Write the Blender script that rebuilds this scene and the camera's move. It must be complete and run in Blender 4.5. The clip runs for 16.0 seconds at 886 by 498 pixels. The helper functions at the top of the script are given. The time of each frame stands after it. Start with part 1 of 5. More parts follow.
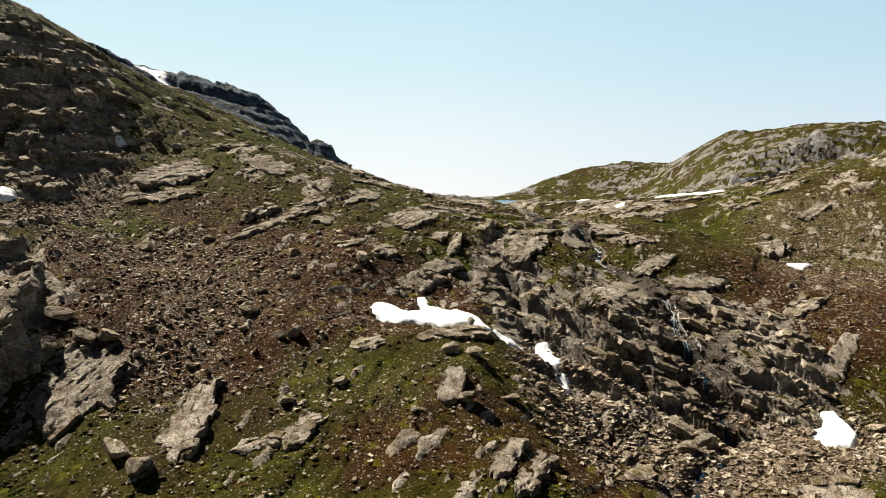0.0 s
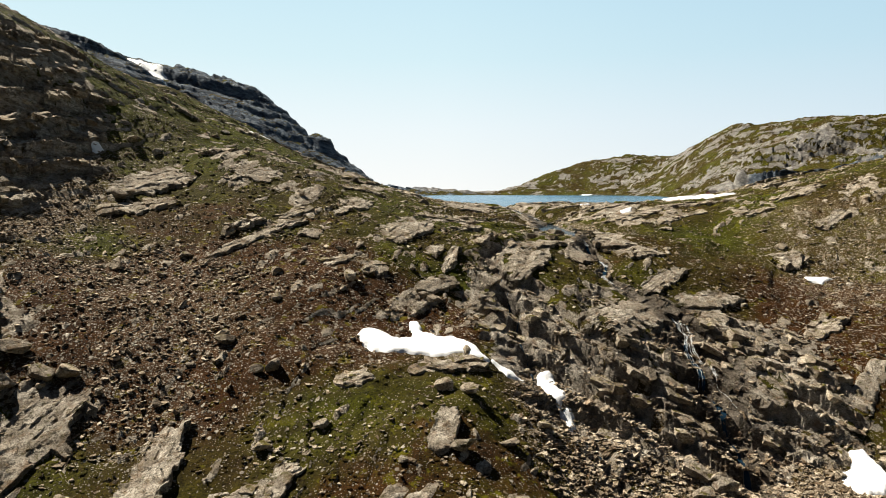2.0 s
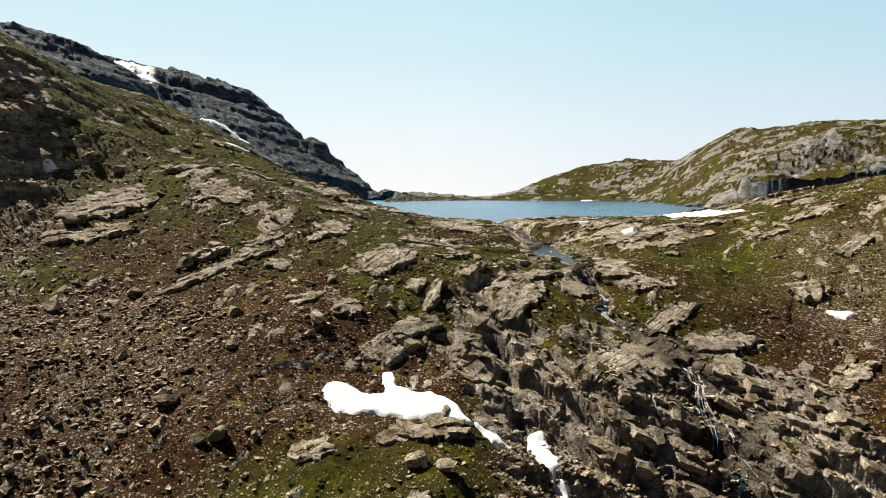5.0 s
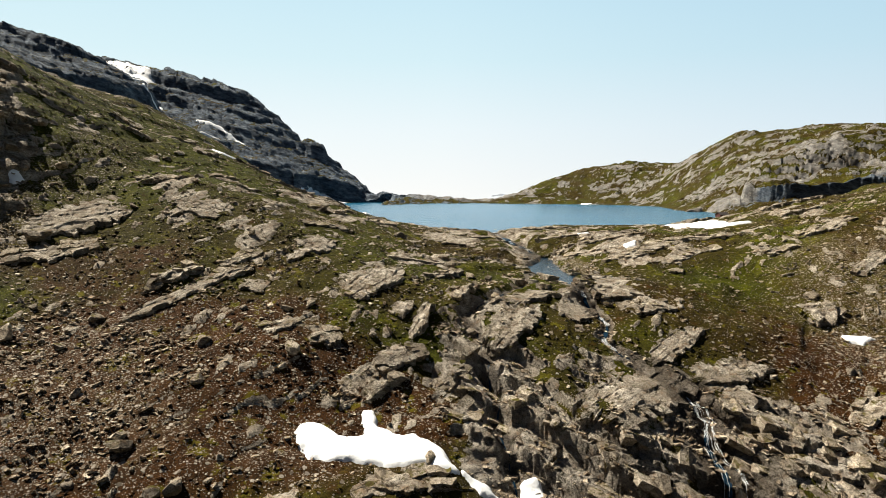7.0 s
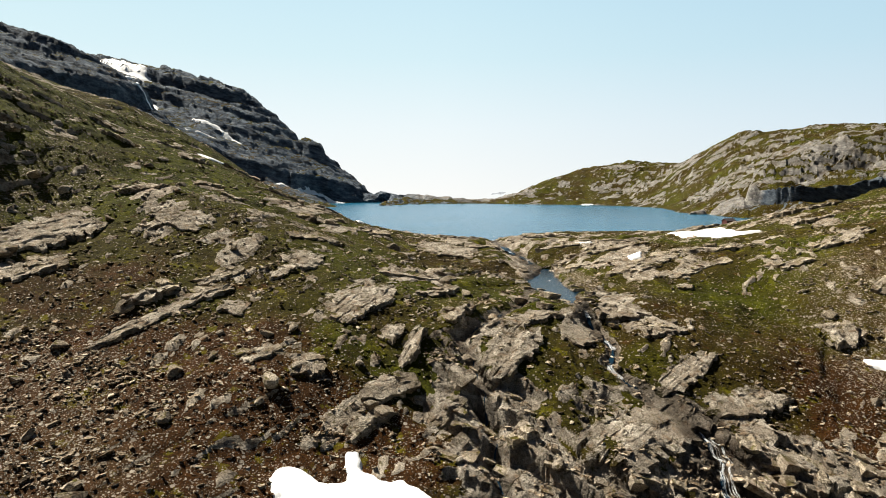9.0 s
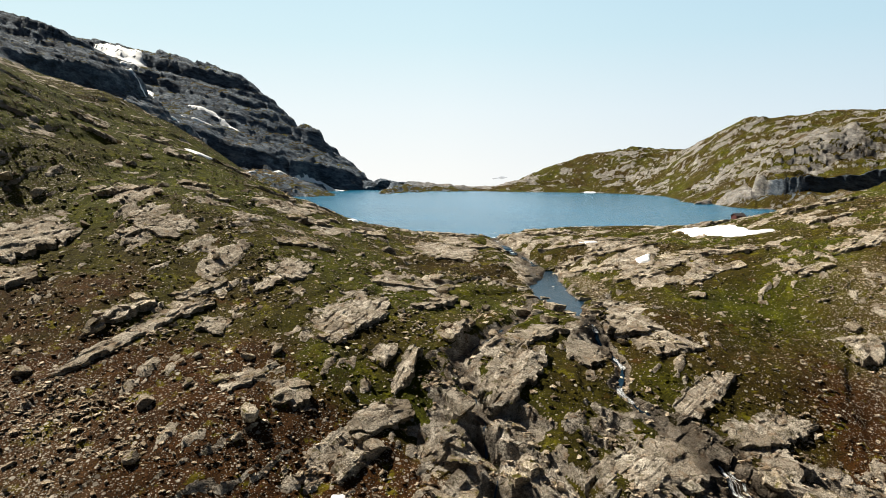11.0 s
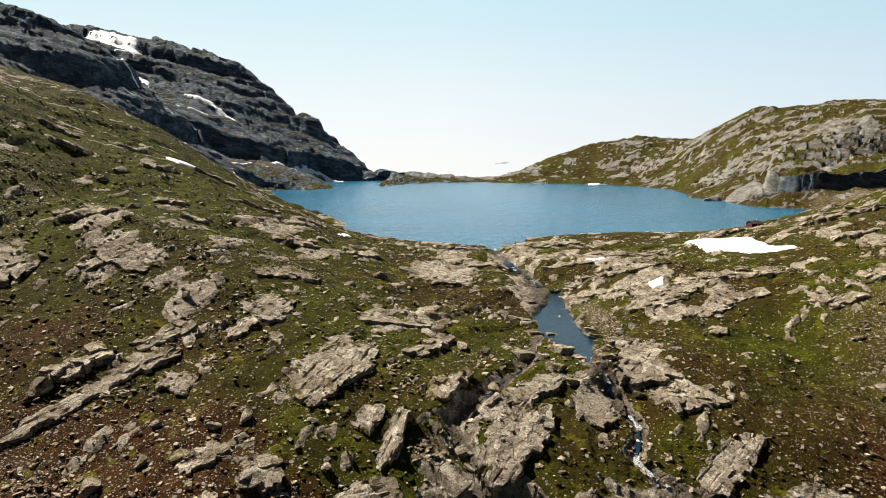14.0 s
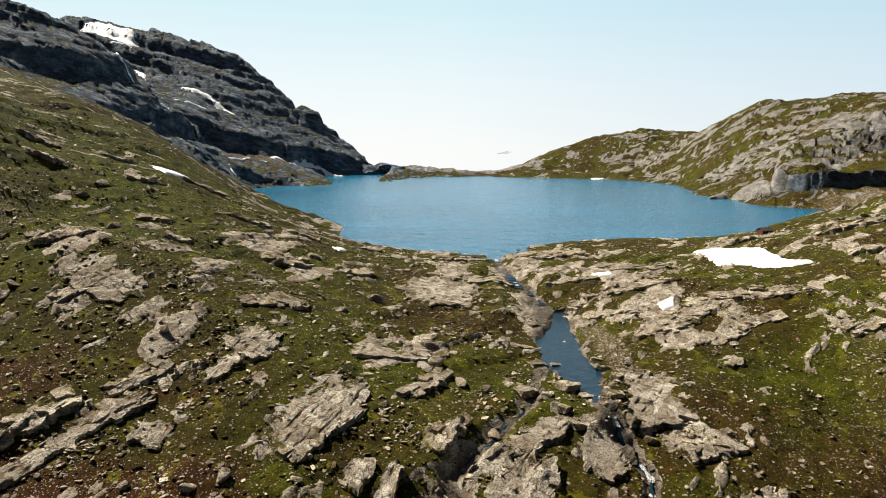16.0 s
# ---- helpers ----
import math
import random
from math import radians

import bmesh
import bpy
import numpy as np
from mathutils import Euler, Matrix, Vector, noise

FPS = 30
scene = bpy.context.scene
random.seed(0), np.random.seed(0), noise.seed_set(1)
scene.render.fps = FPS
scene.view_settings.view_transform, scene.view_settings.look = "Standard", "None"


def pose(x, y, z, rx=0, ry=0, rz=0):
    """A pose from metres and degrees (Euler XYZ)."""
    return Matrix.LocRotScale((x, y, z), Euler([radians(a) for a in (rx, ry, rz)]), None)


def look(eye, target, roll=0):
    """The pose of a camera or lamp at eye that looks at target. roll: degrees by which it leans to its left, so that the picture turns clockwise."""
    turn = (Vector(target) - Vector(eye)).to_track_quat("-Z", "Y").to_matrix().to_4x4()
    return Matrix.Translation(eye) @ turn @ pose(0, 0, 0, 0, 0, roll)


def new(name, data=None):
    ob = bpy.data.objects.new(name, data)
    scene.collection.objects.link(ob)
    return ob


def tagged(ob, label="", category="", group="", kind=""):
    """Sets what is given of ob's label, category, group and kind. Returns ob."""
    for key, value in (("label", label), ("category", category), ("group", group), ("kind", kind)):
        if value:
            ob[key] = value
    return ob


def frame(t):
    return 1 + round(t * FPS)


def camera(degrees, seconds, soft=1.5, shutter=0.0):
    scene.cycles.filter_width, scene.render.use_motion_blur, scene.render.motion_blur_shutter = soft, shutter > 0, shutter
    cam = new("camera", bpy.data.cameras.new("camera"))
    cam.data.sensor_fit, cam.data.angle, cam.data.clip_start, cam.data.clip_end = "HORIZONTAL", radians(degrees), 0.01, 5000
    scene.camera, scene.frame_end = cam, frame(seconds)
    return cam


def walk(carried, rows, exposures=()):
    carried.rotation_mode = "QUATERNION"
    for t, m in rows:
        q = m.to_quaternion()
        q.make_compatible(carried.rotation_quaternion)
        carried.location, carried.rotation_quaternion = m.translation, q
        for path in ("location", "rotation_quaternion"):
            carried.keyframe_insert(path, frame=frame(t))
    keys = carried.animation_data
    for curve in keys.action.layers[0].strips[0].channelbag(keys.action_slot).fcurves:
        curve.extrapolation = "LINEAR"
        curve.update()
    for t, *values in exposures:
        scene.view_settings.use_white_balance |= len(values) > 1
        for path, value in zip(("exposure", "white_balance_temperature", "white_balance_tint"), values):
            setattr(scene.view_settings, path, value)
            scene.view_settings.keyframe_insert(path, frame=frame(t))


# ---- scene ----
cam = camera(66.3, 16.0, soft=0.55)
METRES, EYE, TILT, LEAN, TURN = 90.0, 5.6, -4.3, 0.0, 0.0
ROWS = [
    (0.0, 0.0, 0.0, 0.0, 0.0, 0.0, -0.0),
    (0.5, 0.0029, 0.0288, 0.0157, 0.04, -0.43, 0.03),
    (1.0, 0.0066, 0.0603, 0.0327, 0.07, -0.75, 0.07),
    (1.5, 0.0111, 0.0892, 0.0478, 0.11, -0.79, 0.11),
    (2.0, 0.0164, 0.121, 0.062, 0.13, -0.76, 0.12),
    (2.5, 0.0227, 0.1504, 0.0755, 0.14, -0.75, 0.12),
    (3.0, 0.0298, 0.1822, 0.0887, 0.14, -0.74, 0.13),
    (3.5, 0.0358, 0.2111, 0.1002, 0.14, -0.72, 0.12),
    (4.0, 0.0431, 0.2418, 0.112, 0.14, -0.69, 0.12),
    (6.5, 0.0756, 0.3811, 0.168, 0.12, -0.69, -0.02),
    (7.0, 0.081, 0.4095, 0.1791, 0.12, -0.69, -0.05),
    (7.5, 0.0849, 0.4351, 0.1889, 0.11, -0.69, -0.06),
    (8.0, 0.0885, 0.4625, 0.1998, 0.11, -0.74, -0.08),
    (8.5, 0.0909, 0.4881, 0.2096, 0.1, -0.8, -0.09),
    (9.0, 0.0935, 0.5155, 0.2217, 0.11, -0.9, -0.12),
    (11.5, 0.104, 0.6494, 0.2893, 0.23, -2.57, -0.05),
    (12.0, 0.1059, 0.6771, 0.3053, 0.25, -2.8, -0.04),
    (12.5, 0.108, 0.7022, 0.3209, 0.28, -2.98, -0.05),
    (13.0, 0.1104, 0.7289, 0.3389, 0.31, -3.2, -0.05),
    (13.5, 0.1131, 0.7533, 0.3558, 0.35, -3.38, -0.08),
    (14.0, 0.116, 0.7797, 0.3744, 0.41, -3.6, -0.09),
    (14.5, 0.1178, 0.8046, 0.3908, 0.44, -3.79, -0.08),
    (15.0, 0.1199, 0.8304, 0.41, 0.49, -4.04, -0.06),
    (15.5, 0.1218, 0.8546, 0.4264, 0.53, -4.26, -0.05),
    (16.0, 0.1243, 0.8802, 0.4453, 0.56, -4.52, -0.04),
]
walk(cam, [(t, pose(0, 0, EYE, TILT, LEAN, TURN) @ pose(METRES * x, METRES * y, METRES * z, 90 + pitch, roll, yaw)) for t, x, y, z, yaw, pitch, roll in ROWS], exposures=[(0.0, 1.12, 6500, 8), (16.0, 1.12, 6500, 8)])

# ---- daylight ----
SUN_AZIMUTH, SUN_HEIGHT = -54.0, 49.0          # degrees from straight ahead (+y), to the left; height over the horizon
world = bpy.data.worlds.new("sky")
scene.world = world
world.use_nodes = True
wn = world.node_tree
sky = wn.nodes.new("ShaderNodeTexSky")
sky.sky_type, sky.sun_disc = "NISHITA", False
sky.sun_elevation, sky.sun_rotation = radians(SUN_HEIGHT), radians(SUN_AZIMUTH)
sky.altitude, sky.air_density, sky.dust_density, sky.ozone_density = 900, 1.0, 2.5, 1.0
wn.links.new(sky.outputs[0], wn.nodes["Background"].inputs[0])
wn.nodes["Background"].inputs[1].default_value = 0.0118
sun = new("sun", bpy.data.lights.new("sun", "SUN"))
sun.data.energy, sun.data.angle, sun.data.color = 4.8, radians(0.55), (1.0, 0.92, 0.79)
a, h = radians(SUN_AZIMUTH), radians(SUN_HEIGHT)
sun.matrix_world = look((0, 0, 300), Vector((0, 0, 300)) - Vector((math.sin(a) * math.cos(h), math.cos(a) * math.cos(h), math.sin(h))))


# ---- noise over the plan ----
def lattice(ix, iy, seed):
    n = (ix.astype(np.int64) * 374761393 + iy.astype(np.int64) * 668265263 + seed * 974634777) & 0xFFFFFFFF
    n = ((n ^ (n >> 13)) * 1274126177) & 0xFFFFFFFF
    return ((n ^ (n >> 16)) & 0xFFFFFF) / 16777216.0


def vnoise(x, y, seed=0):
    """Smooth noise, -1 to 1, with a grain of about one unit."""
    ix, iy = np.floor(x), np.floor(y)
    u, v = x - ix, y - iy
    u, v = u * u * u * (u * (u * 6 - 15) + 10), v * v * v * (v * (v * 6 - 15) + 10)
    a, b = lattice(ix, iy, seed), lattice(ix + 1, iy, seed)
    c, d = lattice(ix, iy + 1, seed), lattice(ix + 1, iy + 1, seed)
    return 2 * ((a * (1 - u) + b * u) * (1 - v) + (c * (1 - u) + d * u) * v) - 1


def fbm(x, y, size, octaves=3, seed=0, gain=0.5):
    total, amp, norm = 0.0, 1.0, 0.0
    for i in range(octaves):
        k = 2.03 ** i / size
        total = total + amp * vnoise(x * k * 0.8 + y * k * 0.6 + 17.3 * i, y * k * 0.8 - x * k * 0.6 + 5.1 * i, seed + i)
        norm, amp = norm + amp, amp * gain
    return total / norm


def blocky(x, y, size, seed=0):
    """Steps of jointed rock: one level, -1 to 1, for each crooked block of that width, twice as long along the grain."""
    s, p = x * 0.47 + y * 0.88, x * 0.88 - y * 0.47
    u = s / (1.9 * size) + 0.55 * vnoise(s / (1.3 * size), p / (1.3 * size), seed + 1)
    v = p / size + 0.55 * vnoise(s / (1.7 * size) + 9.7, p / (1.1 * size), seed + 2)
    return 2 * lattice(np.floor(u), np.floor(v), seed) - 1


def smooth(a, b, x):
    t = np.clip((x - a) / (b - a), 0, 1)
    return t * t * (3 - 2 * t)


def blob(x, y, cx, cy, rx, ry, turn=0.0):
    """A soft patch of the plan, 1 in its middle and 0 at its rim."""
    c, s = math.cos(radians(turn)), math.sin(radians(turn))
    u, v = ((x - cx) * c + (y - cy) * s) / rx, (-(x - cx) * s + (y - cy) * c) / ry
    r = np.sqrt(u * u + v * v)
    near, out = r < 1.2, np.zeros(r.shape)
    if near.any():
        out[near] = 1 - smooth(0.45, 1.0, r[near] + 0.18 * fbm(x[near], y[near], 0.5 * min(rx, ry), 2, 91))
    return out


# ---- the lie of the land: crest, foot, bench and shore lines (metres; the lake lies at 2.6) ----
VALLEY = [(-160, 0, -50), (0, 0, -62), (160, 0, -62), (0, -400, -110), (-300, -400, -90), (300, -400, -90), (-110, 60, -32), (0, 60, -43), (40, 60, -48), (110, 60, -46)]
FOOT = [(-60, 99, -30), (-42, 94, -31), (-27, 98, -30.4), (-12, 93, -31), (0, 88, -31.2), (9, 91, -29.5), (19, 104, -32.7), (31, 105, -37), (43, 110, -37), (55, 117, -35.8), (62, 101, -36), (71, 122, -34.4)]
LOWER = [(-58, 108, -24), (-40, 107.5, -26), (-21, 106, -26), (-7, 103, -25.5), (3, 110, -22.6), (11, 131, -19.5), (21, 133, -24.7), (28, 126, -27), (39, 134, -23.5), (50, 133, -26), (69, 129, -26.6), (72, 138, -22.8), (87, 147.5, -20)]
UPPER = [(-63, 118, -15.8), (-42, 124, -16.7), (-27, 122, -17.8), (-14, 135.5, -16.5), (-8.6, 147, -12), (7, 151.5, -13), (34, 144, -16), (37, 150, -16.4), (50, 147, -18.6), (59, 156, -16.5), (69, 160, -16), (81, 157, -18.7)]
BROW = [(-84, 146, 0), (-73, 151, -3), (-58, 150, -5.4), (-56, 131, -11.3), (-47, 139.5, -9.6), (-31, 136, -12.6), (-33, 155, -5.4), (-22, 148, -7), (-12, 157.5, -5), (4, 164, -5.5), (20, 162, -7.8), (27.6, 165.6, -7.5), (39, 169, -9.4), (53, 171, -9), (60, 160, -14.8), (69, 173, -9.6), (94.5, 179, -12)]
BENCH = [(-54, 165, 1.2), (-49, 168.6, 1.8), (-27, 167, -1), (9, 175.5, -2), (-2, 180, .3), (33, 177.5, -6.8), (25, 181, -3.4), (13, 189, -2), (65, 183, -8), (91, 191, -6.5), (44, 198.5, -4.2), (54, 196, -2), (101, 199, 1)]
SHELF = [(-40, 182, 5), (-63, 195, 12.5), (-32, 200, 11.5), (-11, 203, 5.5), (34, 205, -1.9), (65, 205, -1.9), (80, 209, -2.2), (88, 210, -0.6), (44, 211, -2.6), (37, 221, -2), (61, 228, 1.7), (38, 265, 2.5), (108, 261, 8), (121, 257, 10.5), (64, 302, 3.6), (37, 300, 3.2), (94, 304, 3.4)]
LEFT_SLOPE = [(-97, 175, 13.5), (-101, 182.5, 23.5), (-94, 198, 23.5), (-85, 205, 20), (-91, 211, 28), (-112, 214, 46), (-57, 215, 21), (-45, 222, 17.6), (-84, 226, 31), (-52, 230, 21.5), (-71, 230, 23.5), (-38, 233, 16), (-92, 234, 34.7), (-15, 235, 9), (-89, 245, 36), (-75, 256, 32), (-27, 257, 14), (-20, 272, 9.5), (-98, 274, 41), (-128, 289, 56), (-128, 302, 54.5), (-151, 305, 63.5)]
LEFT_BACK = [(-140, 220, 68), (-130, 234, 61.5), (-120, 244, 55.5), (-240, 230, 100), (-143, 320, 61.5), (-122, 318, 55.5), (-103, 318, 46.5), (-84, 318, 38), (-77, 332, 29), (-50, 320, 14), (-81, 400, 17), (-207, 420, 72), (-167, 420, 59), (-150, 450, 48), (-140, 490, 28), (-125, 105, 2), (-140, 160, 28), (-250, 100, 20)]
RIGHT_BACK = [(136, 309, 11.6), (157, 313, 15), (183, 319, 15.7), (56, 314, 4), (104, 323, 4), (129, 336, 6), (170, 370, 8), (230, 400, 20), (240, 320, 30), (150, 200, 14), (200, 250, 30), (250, 200, 34), (150, 120, -18), (250, 100, 0)]
SHORE = [(-146, 634.4, 2.6), (-108.2, 688.9, 2.6), (-45.4, 785.8, 2.6), (51.6, 834.8, 2.6), (-78.6, 439.5, 2.6), (-93.4, 485.7, 2.6), (-121.1, 550.4, 2.6), (-34.3, 355.5, 2.6), (-8.4, 320.4, 2.6), (10, 310.3, 2.7), (27.6, 306.6, 2.4), (47, 330.6, 2.6), (84.8, 349.1, 2.6), (135.6, 365.7, 2.6), (176.2, 411.8, 2.6), (217.8, 448.8, 3.5), (198.4, 504.2, 2.6), (204.9, 484.8, 2.6), (222.4, 472.8, 2.9), (201.2, 543.9, 2.6), (215, 691.6, 2.6), (167.9, 799.7, 2.6)]
BED = [(0.8, 559.6, -8.5), (93.1, 467.3, -6.6), (47, 393.4, -2.9), (93.1, 698.1, -8.5), (-36.1, 467.3, -2.9), (148.5, 596.5, -4.8), (56.2, 781.2, -2), (0.8, 393.4, -1.1), (167, 467.3, -2)]
MOUNTAIN = [(-560, 900, 215), (-492, 900, 190), (-475, 950, 188), (-492, 1050, 206), (-403, 1050, 203), (-345, 1030, 192), (-301, 1010, 176), (-261, 1000, 149), (-222, 990, 121), (-193, 970, 84), (-170, 965, 87), (-144, 960, 63), (-129, 950, 46), (-110, 940, 26), (-71, 935, 11), (-28, 930, 11), (14, 930, 6), (57, 940, 1.5), (-347, 820, 114), (-280, 800, 89), (-235, 840, 73), (-181, 870, 55), (-182, 800, 37), (-139, 850, 17), (-238, 760, 48), (-330, 930, 145), (-246, 920, 110)]
SPUR = [(-385, 640, 163), (-350, 620, 153), (-309, 650, 143), (-272, 650, 121), (-235, 640, 87), (-208, 630, 55), (-175, 610, 27), (-151, 600, 12), (-420, 500, 160), (-330, 420, 135), (-270, 560, 100)]
RIGHT_HILL = [(86, 950, 9.5), (123, 960, 23.5), (162, 980, 36.5), (203, 1000, 47.5), (283, 1020, 57.5), (326, 1000, 55.5), (292, 915, 46.5), (296, 850, 53.5), (318, 830, 69.5), (344, 810, 84.5), (363, 800, 81.5), (409, 780, 90.5), (435, 760, 87.5), (470, 740, 86.5), (440, 850, 84.5), (370, 900, 64.5), (292.6, 633.5, 46), (315.7, 596.5, 49.7), (238.1, 578.1, 24.8), (312, 559.6, 48.8), (254.7, 508.8, 13.7), (254.7, 467.3, 10.9), (275, 485.7, 14.6), (307.4, 471.9, 17.4), (319.4, 499.6, 24.8), (242.7, 490.3, 9.1), (240, 444.2, 11.8), (220.6, 493.1, 10), (225.2, 605.8, 13.7), (215, 880, 17), (246, 780, 20)]
BEYOND = [(-600, 1500, 60), (-250, 1085, 95), (-150, 1060, 15), (-60, 1040, -25), (60, 1060, -40), (-350, 1140, 130), (-480, 1180, 150), (250, 1150, 0), (400, 1120, 20), (0, 1250, -110), (200, 1400, -130), (500, 1350, -60), (900, 700, 90), (-900, 700, 250), (-700, 300, 180), (700, 300, 60), (0, 2500, -260), (-2500, 2500, -200), (2500, 2500, -200), (0, 5000, -420), (-3000, 5000, -400), (3000, 5000, -400), (-2500, -2000, -100), (2500, -2000, -100), (3000, 500, 50), (-3000, 500, 150)]


def plate(points, loose):
    """A thin plate laid over the landform lines."""
    c = np.array(points, float)
    n, xy = len(c), c[:, :2] / 100
    d2 = ((xy[:, None] - xy[None]) ** 2).sum(2)
    k = 0.5 * d2 * np.log(d2 + 1e-12) + loose * np.eye(n)
    p = np.c_[np.ones(n), xy]
    w = np.linalg.solve(np.block([[k, p], [p.T, np.zeros((3, 3))]]), np.r_[c[:, 2], 0, 0, 0])

    def height(x, y):
        x, y = np.asarray(x, float) / 100, np.asarray(y, float) / 100
        z = w[n] + w[n + 1] * x + w[n + 2] * y
        for i in range(n):
            r2 = (x - xy[i, 0]) ** 2 + (y - xy[i, 1]) ** 2
            z = z + 0.5 * w[i] * r2 * np.log(r2 + 1e-12)
        return z
    return height


LAKE_LEVEL = 2.6
lie_exact = plate(VALLEY + FOOT + LOWER + UPPER + BROW + BENCH + SHELF + LEFT_SLOPE + LEFT_BACK + RIGHT_BACK + SHORE + BED + MOUNTAIN + SPUR + RIGHT_HILL + BEYOND, 0.0015)
GRID, GX0, GY0 = 1.5, -620.0, -50.0
LIE_GRID = lie_exact(*np.meshgrid(GX0 + GRID * np.arange(827), GY0 + GRID * np.arange(821), indexing="ij"))


def lie(x, y):
    """The plate, read from a fine grid where the land is near, and worked out beyond it."""
    x, y = np.asarray(x, float), np.asarray(y, float)
    u, v = (x - GX0) / GRID, (y - GY0) / GRID
    i, j = np.clip(np.floor(u), 0, 825).astype(int), np.clip(np.floor(v), 0, 819).astype(int)
    a, b = u - i, v - j
    z = (LIE_GRID[i, j] * (1 - a) + LIE_GRID[i + 1, j] * a) * (1 - b) + (LIE_GRID[i, j + 1] * (1 - a) + LIE_GRID[i + 1, j + 1] * a) * b
    far = (a < 0) | (a > 1) | (b < 0) | (b > 1)
    if far.any():
        z = np.where(far, 0.0, z)
        z[far] = lie_exact(x[far], y[far])
    return z


# the brook, from the lake to the foot of the falls: x, y, half width
BROOK = [(26.5, 312, 2.2), (26.0, 300, 1.2), (25.8, 292, 0.9), (26.6, 284, 1.0), (27.6, 277, 0.9), (28.8, 273, 1.0), (28.6, 270, 0.9), (31.6, 262, 1.2), (35, 251, 1.5), (34.5, 236, 3.0), (33.5, 222, 3.6), (35, 209, 3.0), (36.5, 200, 1.6), (35.5, 192, 1.8), (36, 186, 1.3), (38.5, 181, 1.0), (40.7, 173, 0.9), (38.2, 165.5, 0.9), (40, 162, 0.9), (46.3, 159, 0.9), (49.2, 153.5, 0.8), (50.3, 147, 0.9), (49.3, 140, 1.0), (49.6, 134, 1.3), (50.3, 128, 1.6), (51, 122, 1.6), (50, 113, 1.5), (40, 104, 1.2), (34, 92, 1.0), (33, 60, 1.0), (33, 0, 1.0)]
RIVULET = [(29.5, 208, 0.8), (27, 198, 0.7), (24, 188, 0.7), (18, 177, 0.6), (12, 168, 0.6), (14, 158, 0.5), (16, 148, 0.5), (17, 136, 0.5), (21, 126, 0.5), (27, 112, 0.5), (33, 98, 0.5)]


def meander(y):
    return (0.9 * vnoise(y / 6.0, y * 0 + 2.5, 351) + 0.5 * vnoise(y / 2.3, y * 0 + 4.5, 353)) * (1 - smooth(196, 204, y) * smooth(256, 248, y))


def course(x, y, line):
    """How far a place lies from a watercourse, and that course's half width there."""
    x = np.asarray(x, float) - meander(y)
    best, wide = np.full(x.shape, 1e9), np.ones(x.shape)
    here = (x > -12) & (x < 80) & (y > -20) & (y < 350)
    if not here.all():
        if here.any():
            best[here], wide[here] = course(x[here] + meander(y[here]), y[here], line)
        return best, wide
    for (x0, y0, w0), (x1, y1, w1) in zip(line, line[1:]):
        dx, dy = x1 - x0, y1 - y0
        t = np.clip(((x - x0) * dx + (y - y0) * dy) / (dx * dx + dy * dy), 0, 1)
        d = np.hypot(x - x0 - t * dx, y - y0 - t * dy)
        near = d < best
        best, wide = np.where(near, d, best), np.where(near, w0 + t * (w1 - w0), wide)
    return best, wide


def inside(px, py, poly):
    """Signed distance to the rim of a patch, above 0 inside it."""
    best, inn = np.full(px.shape, 1e9), np.zeros(px.shape, bool)
    for (x0, y0), (x1, y1) in zip(poly, poly[1:] + poly[:1]):
        dx, dy = x1 - x0, y1 - y0
        t = np.clip(((px - x0) * dx + (py - y0) * dy) / (dx * dx + dy * dy + 1e-9), 0, 1)
        best = np.minimum(best, np.hypot(px - x0 - t * dx, py - y0 - t * dy))
        cross = ((y0 > py) != (y1 > py)) & (px < dx * (py - y0) / (dy + 1e-12) + x0)
        inn ^= cross
    return np.where(inn, best, -best)


KNOB = [(-69, 97), (-68, 108), (-72, 118), (-76, 130), (-110, 140), (-110, 90)]     # a block of crag over the scree
WALL = [(215, 515.3), (228, 498.6), (246.4, 495), (277.8, 494), (319.4, 485.7), (397.9, 471.9), (397.9, 596.5), (240.9, 568.8)]  # a rock wall over the lake's bay, its shade painted in cover()
POOL_RIM, POOL_LEVEL = [(38.5, 250.9), (41.0, 248.6), (39.1, 233.7), (38.5, 220.3), (38.2, 207.4), (39.3, 202.5), (37.7, 193.8), (34.7, 188.1), (32.7, 191.1), (31.9, 198.8), (29.9, 205.6), (29.1, 221.1), (32.6, 228.9), (35.7, 241.3)], -2.15
STRIKE = radians(62)                       # the grain of the bedrock runs this way over the plan
GX, GY = math.cos(STRIKE), math.sin(STRIKE)


# whole slabs of bedrock: x, y, half length, half width, turn, rise (metres, degrees)
GREAT_SLABS = [(-76, 192, 11.5, 6, 50, 2.4), (40.1, 151.3, 13, 5.4, 46, 2.2), (60, 160.5, 8.6, 2.6, 23, 1.8), (56.9, 152.4, 5.5, 3.8, 48, 2.2), (20, 164.8, 8.2, 3, 56, 1.6), (24.7, 178, 7.9, 1.9, 50, 1), (34.7, 176.7, 5, 3, 57, 1.4), (44.9, 193.3, 8.6, 6.5, 55, 1), (9.2, 245.7, 13, 7.2, 70, 1.2), (-8.1, 177.1, 9.7, 4.2, 68, 1.4), (-1, 166.3, 3, 1.6, 70, 2), (3, 163.6, 4.7, 1.4, 74, 3)]
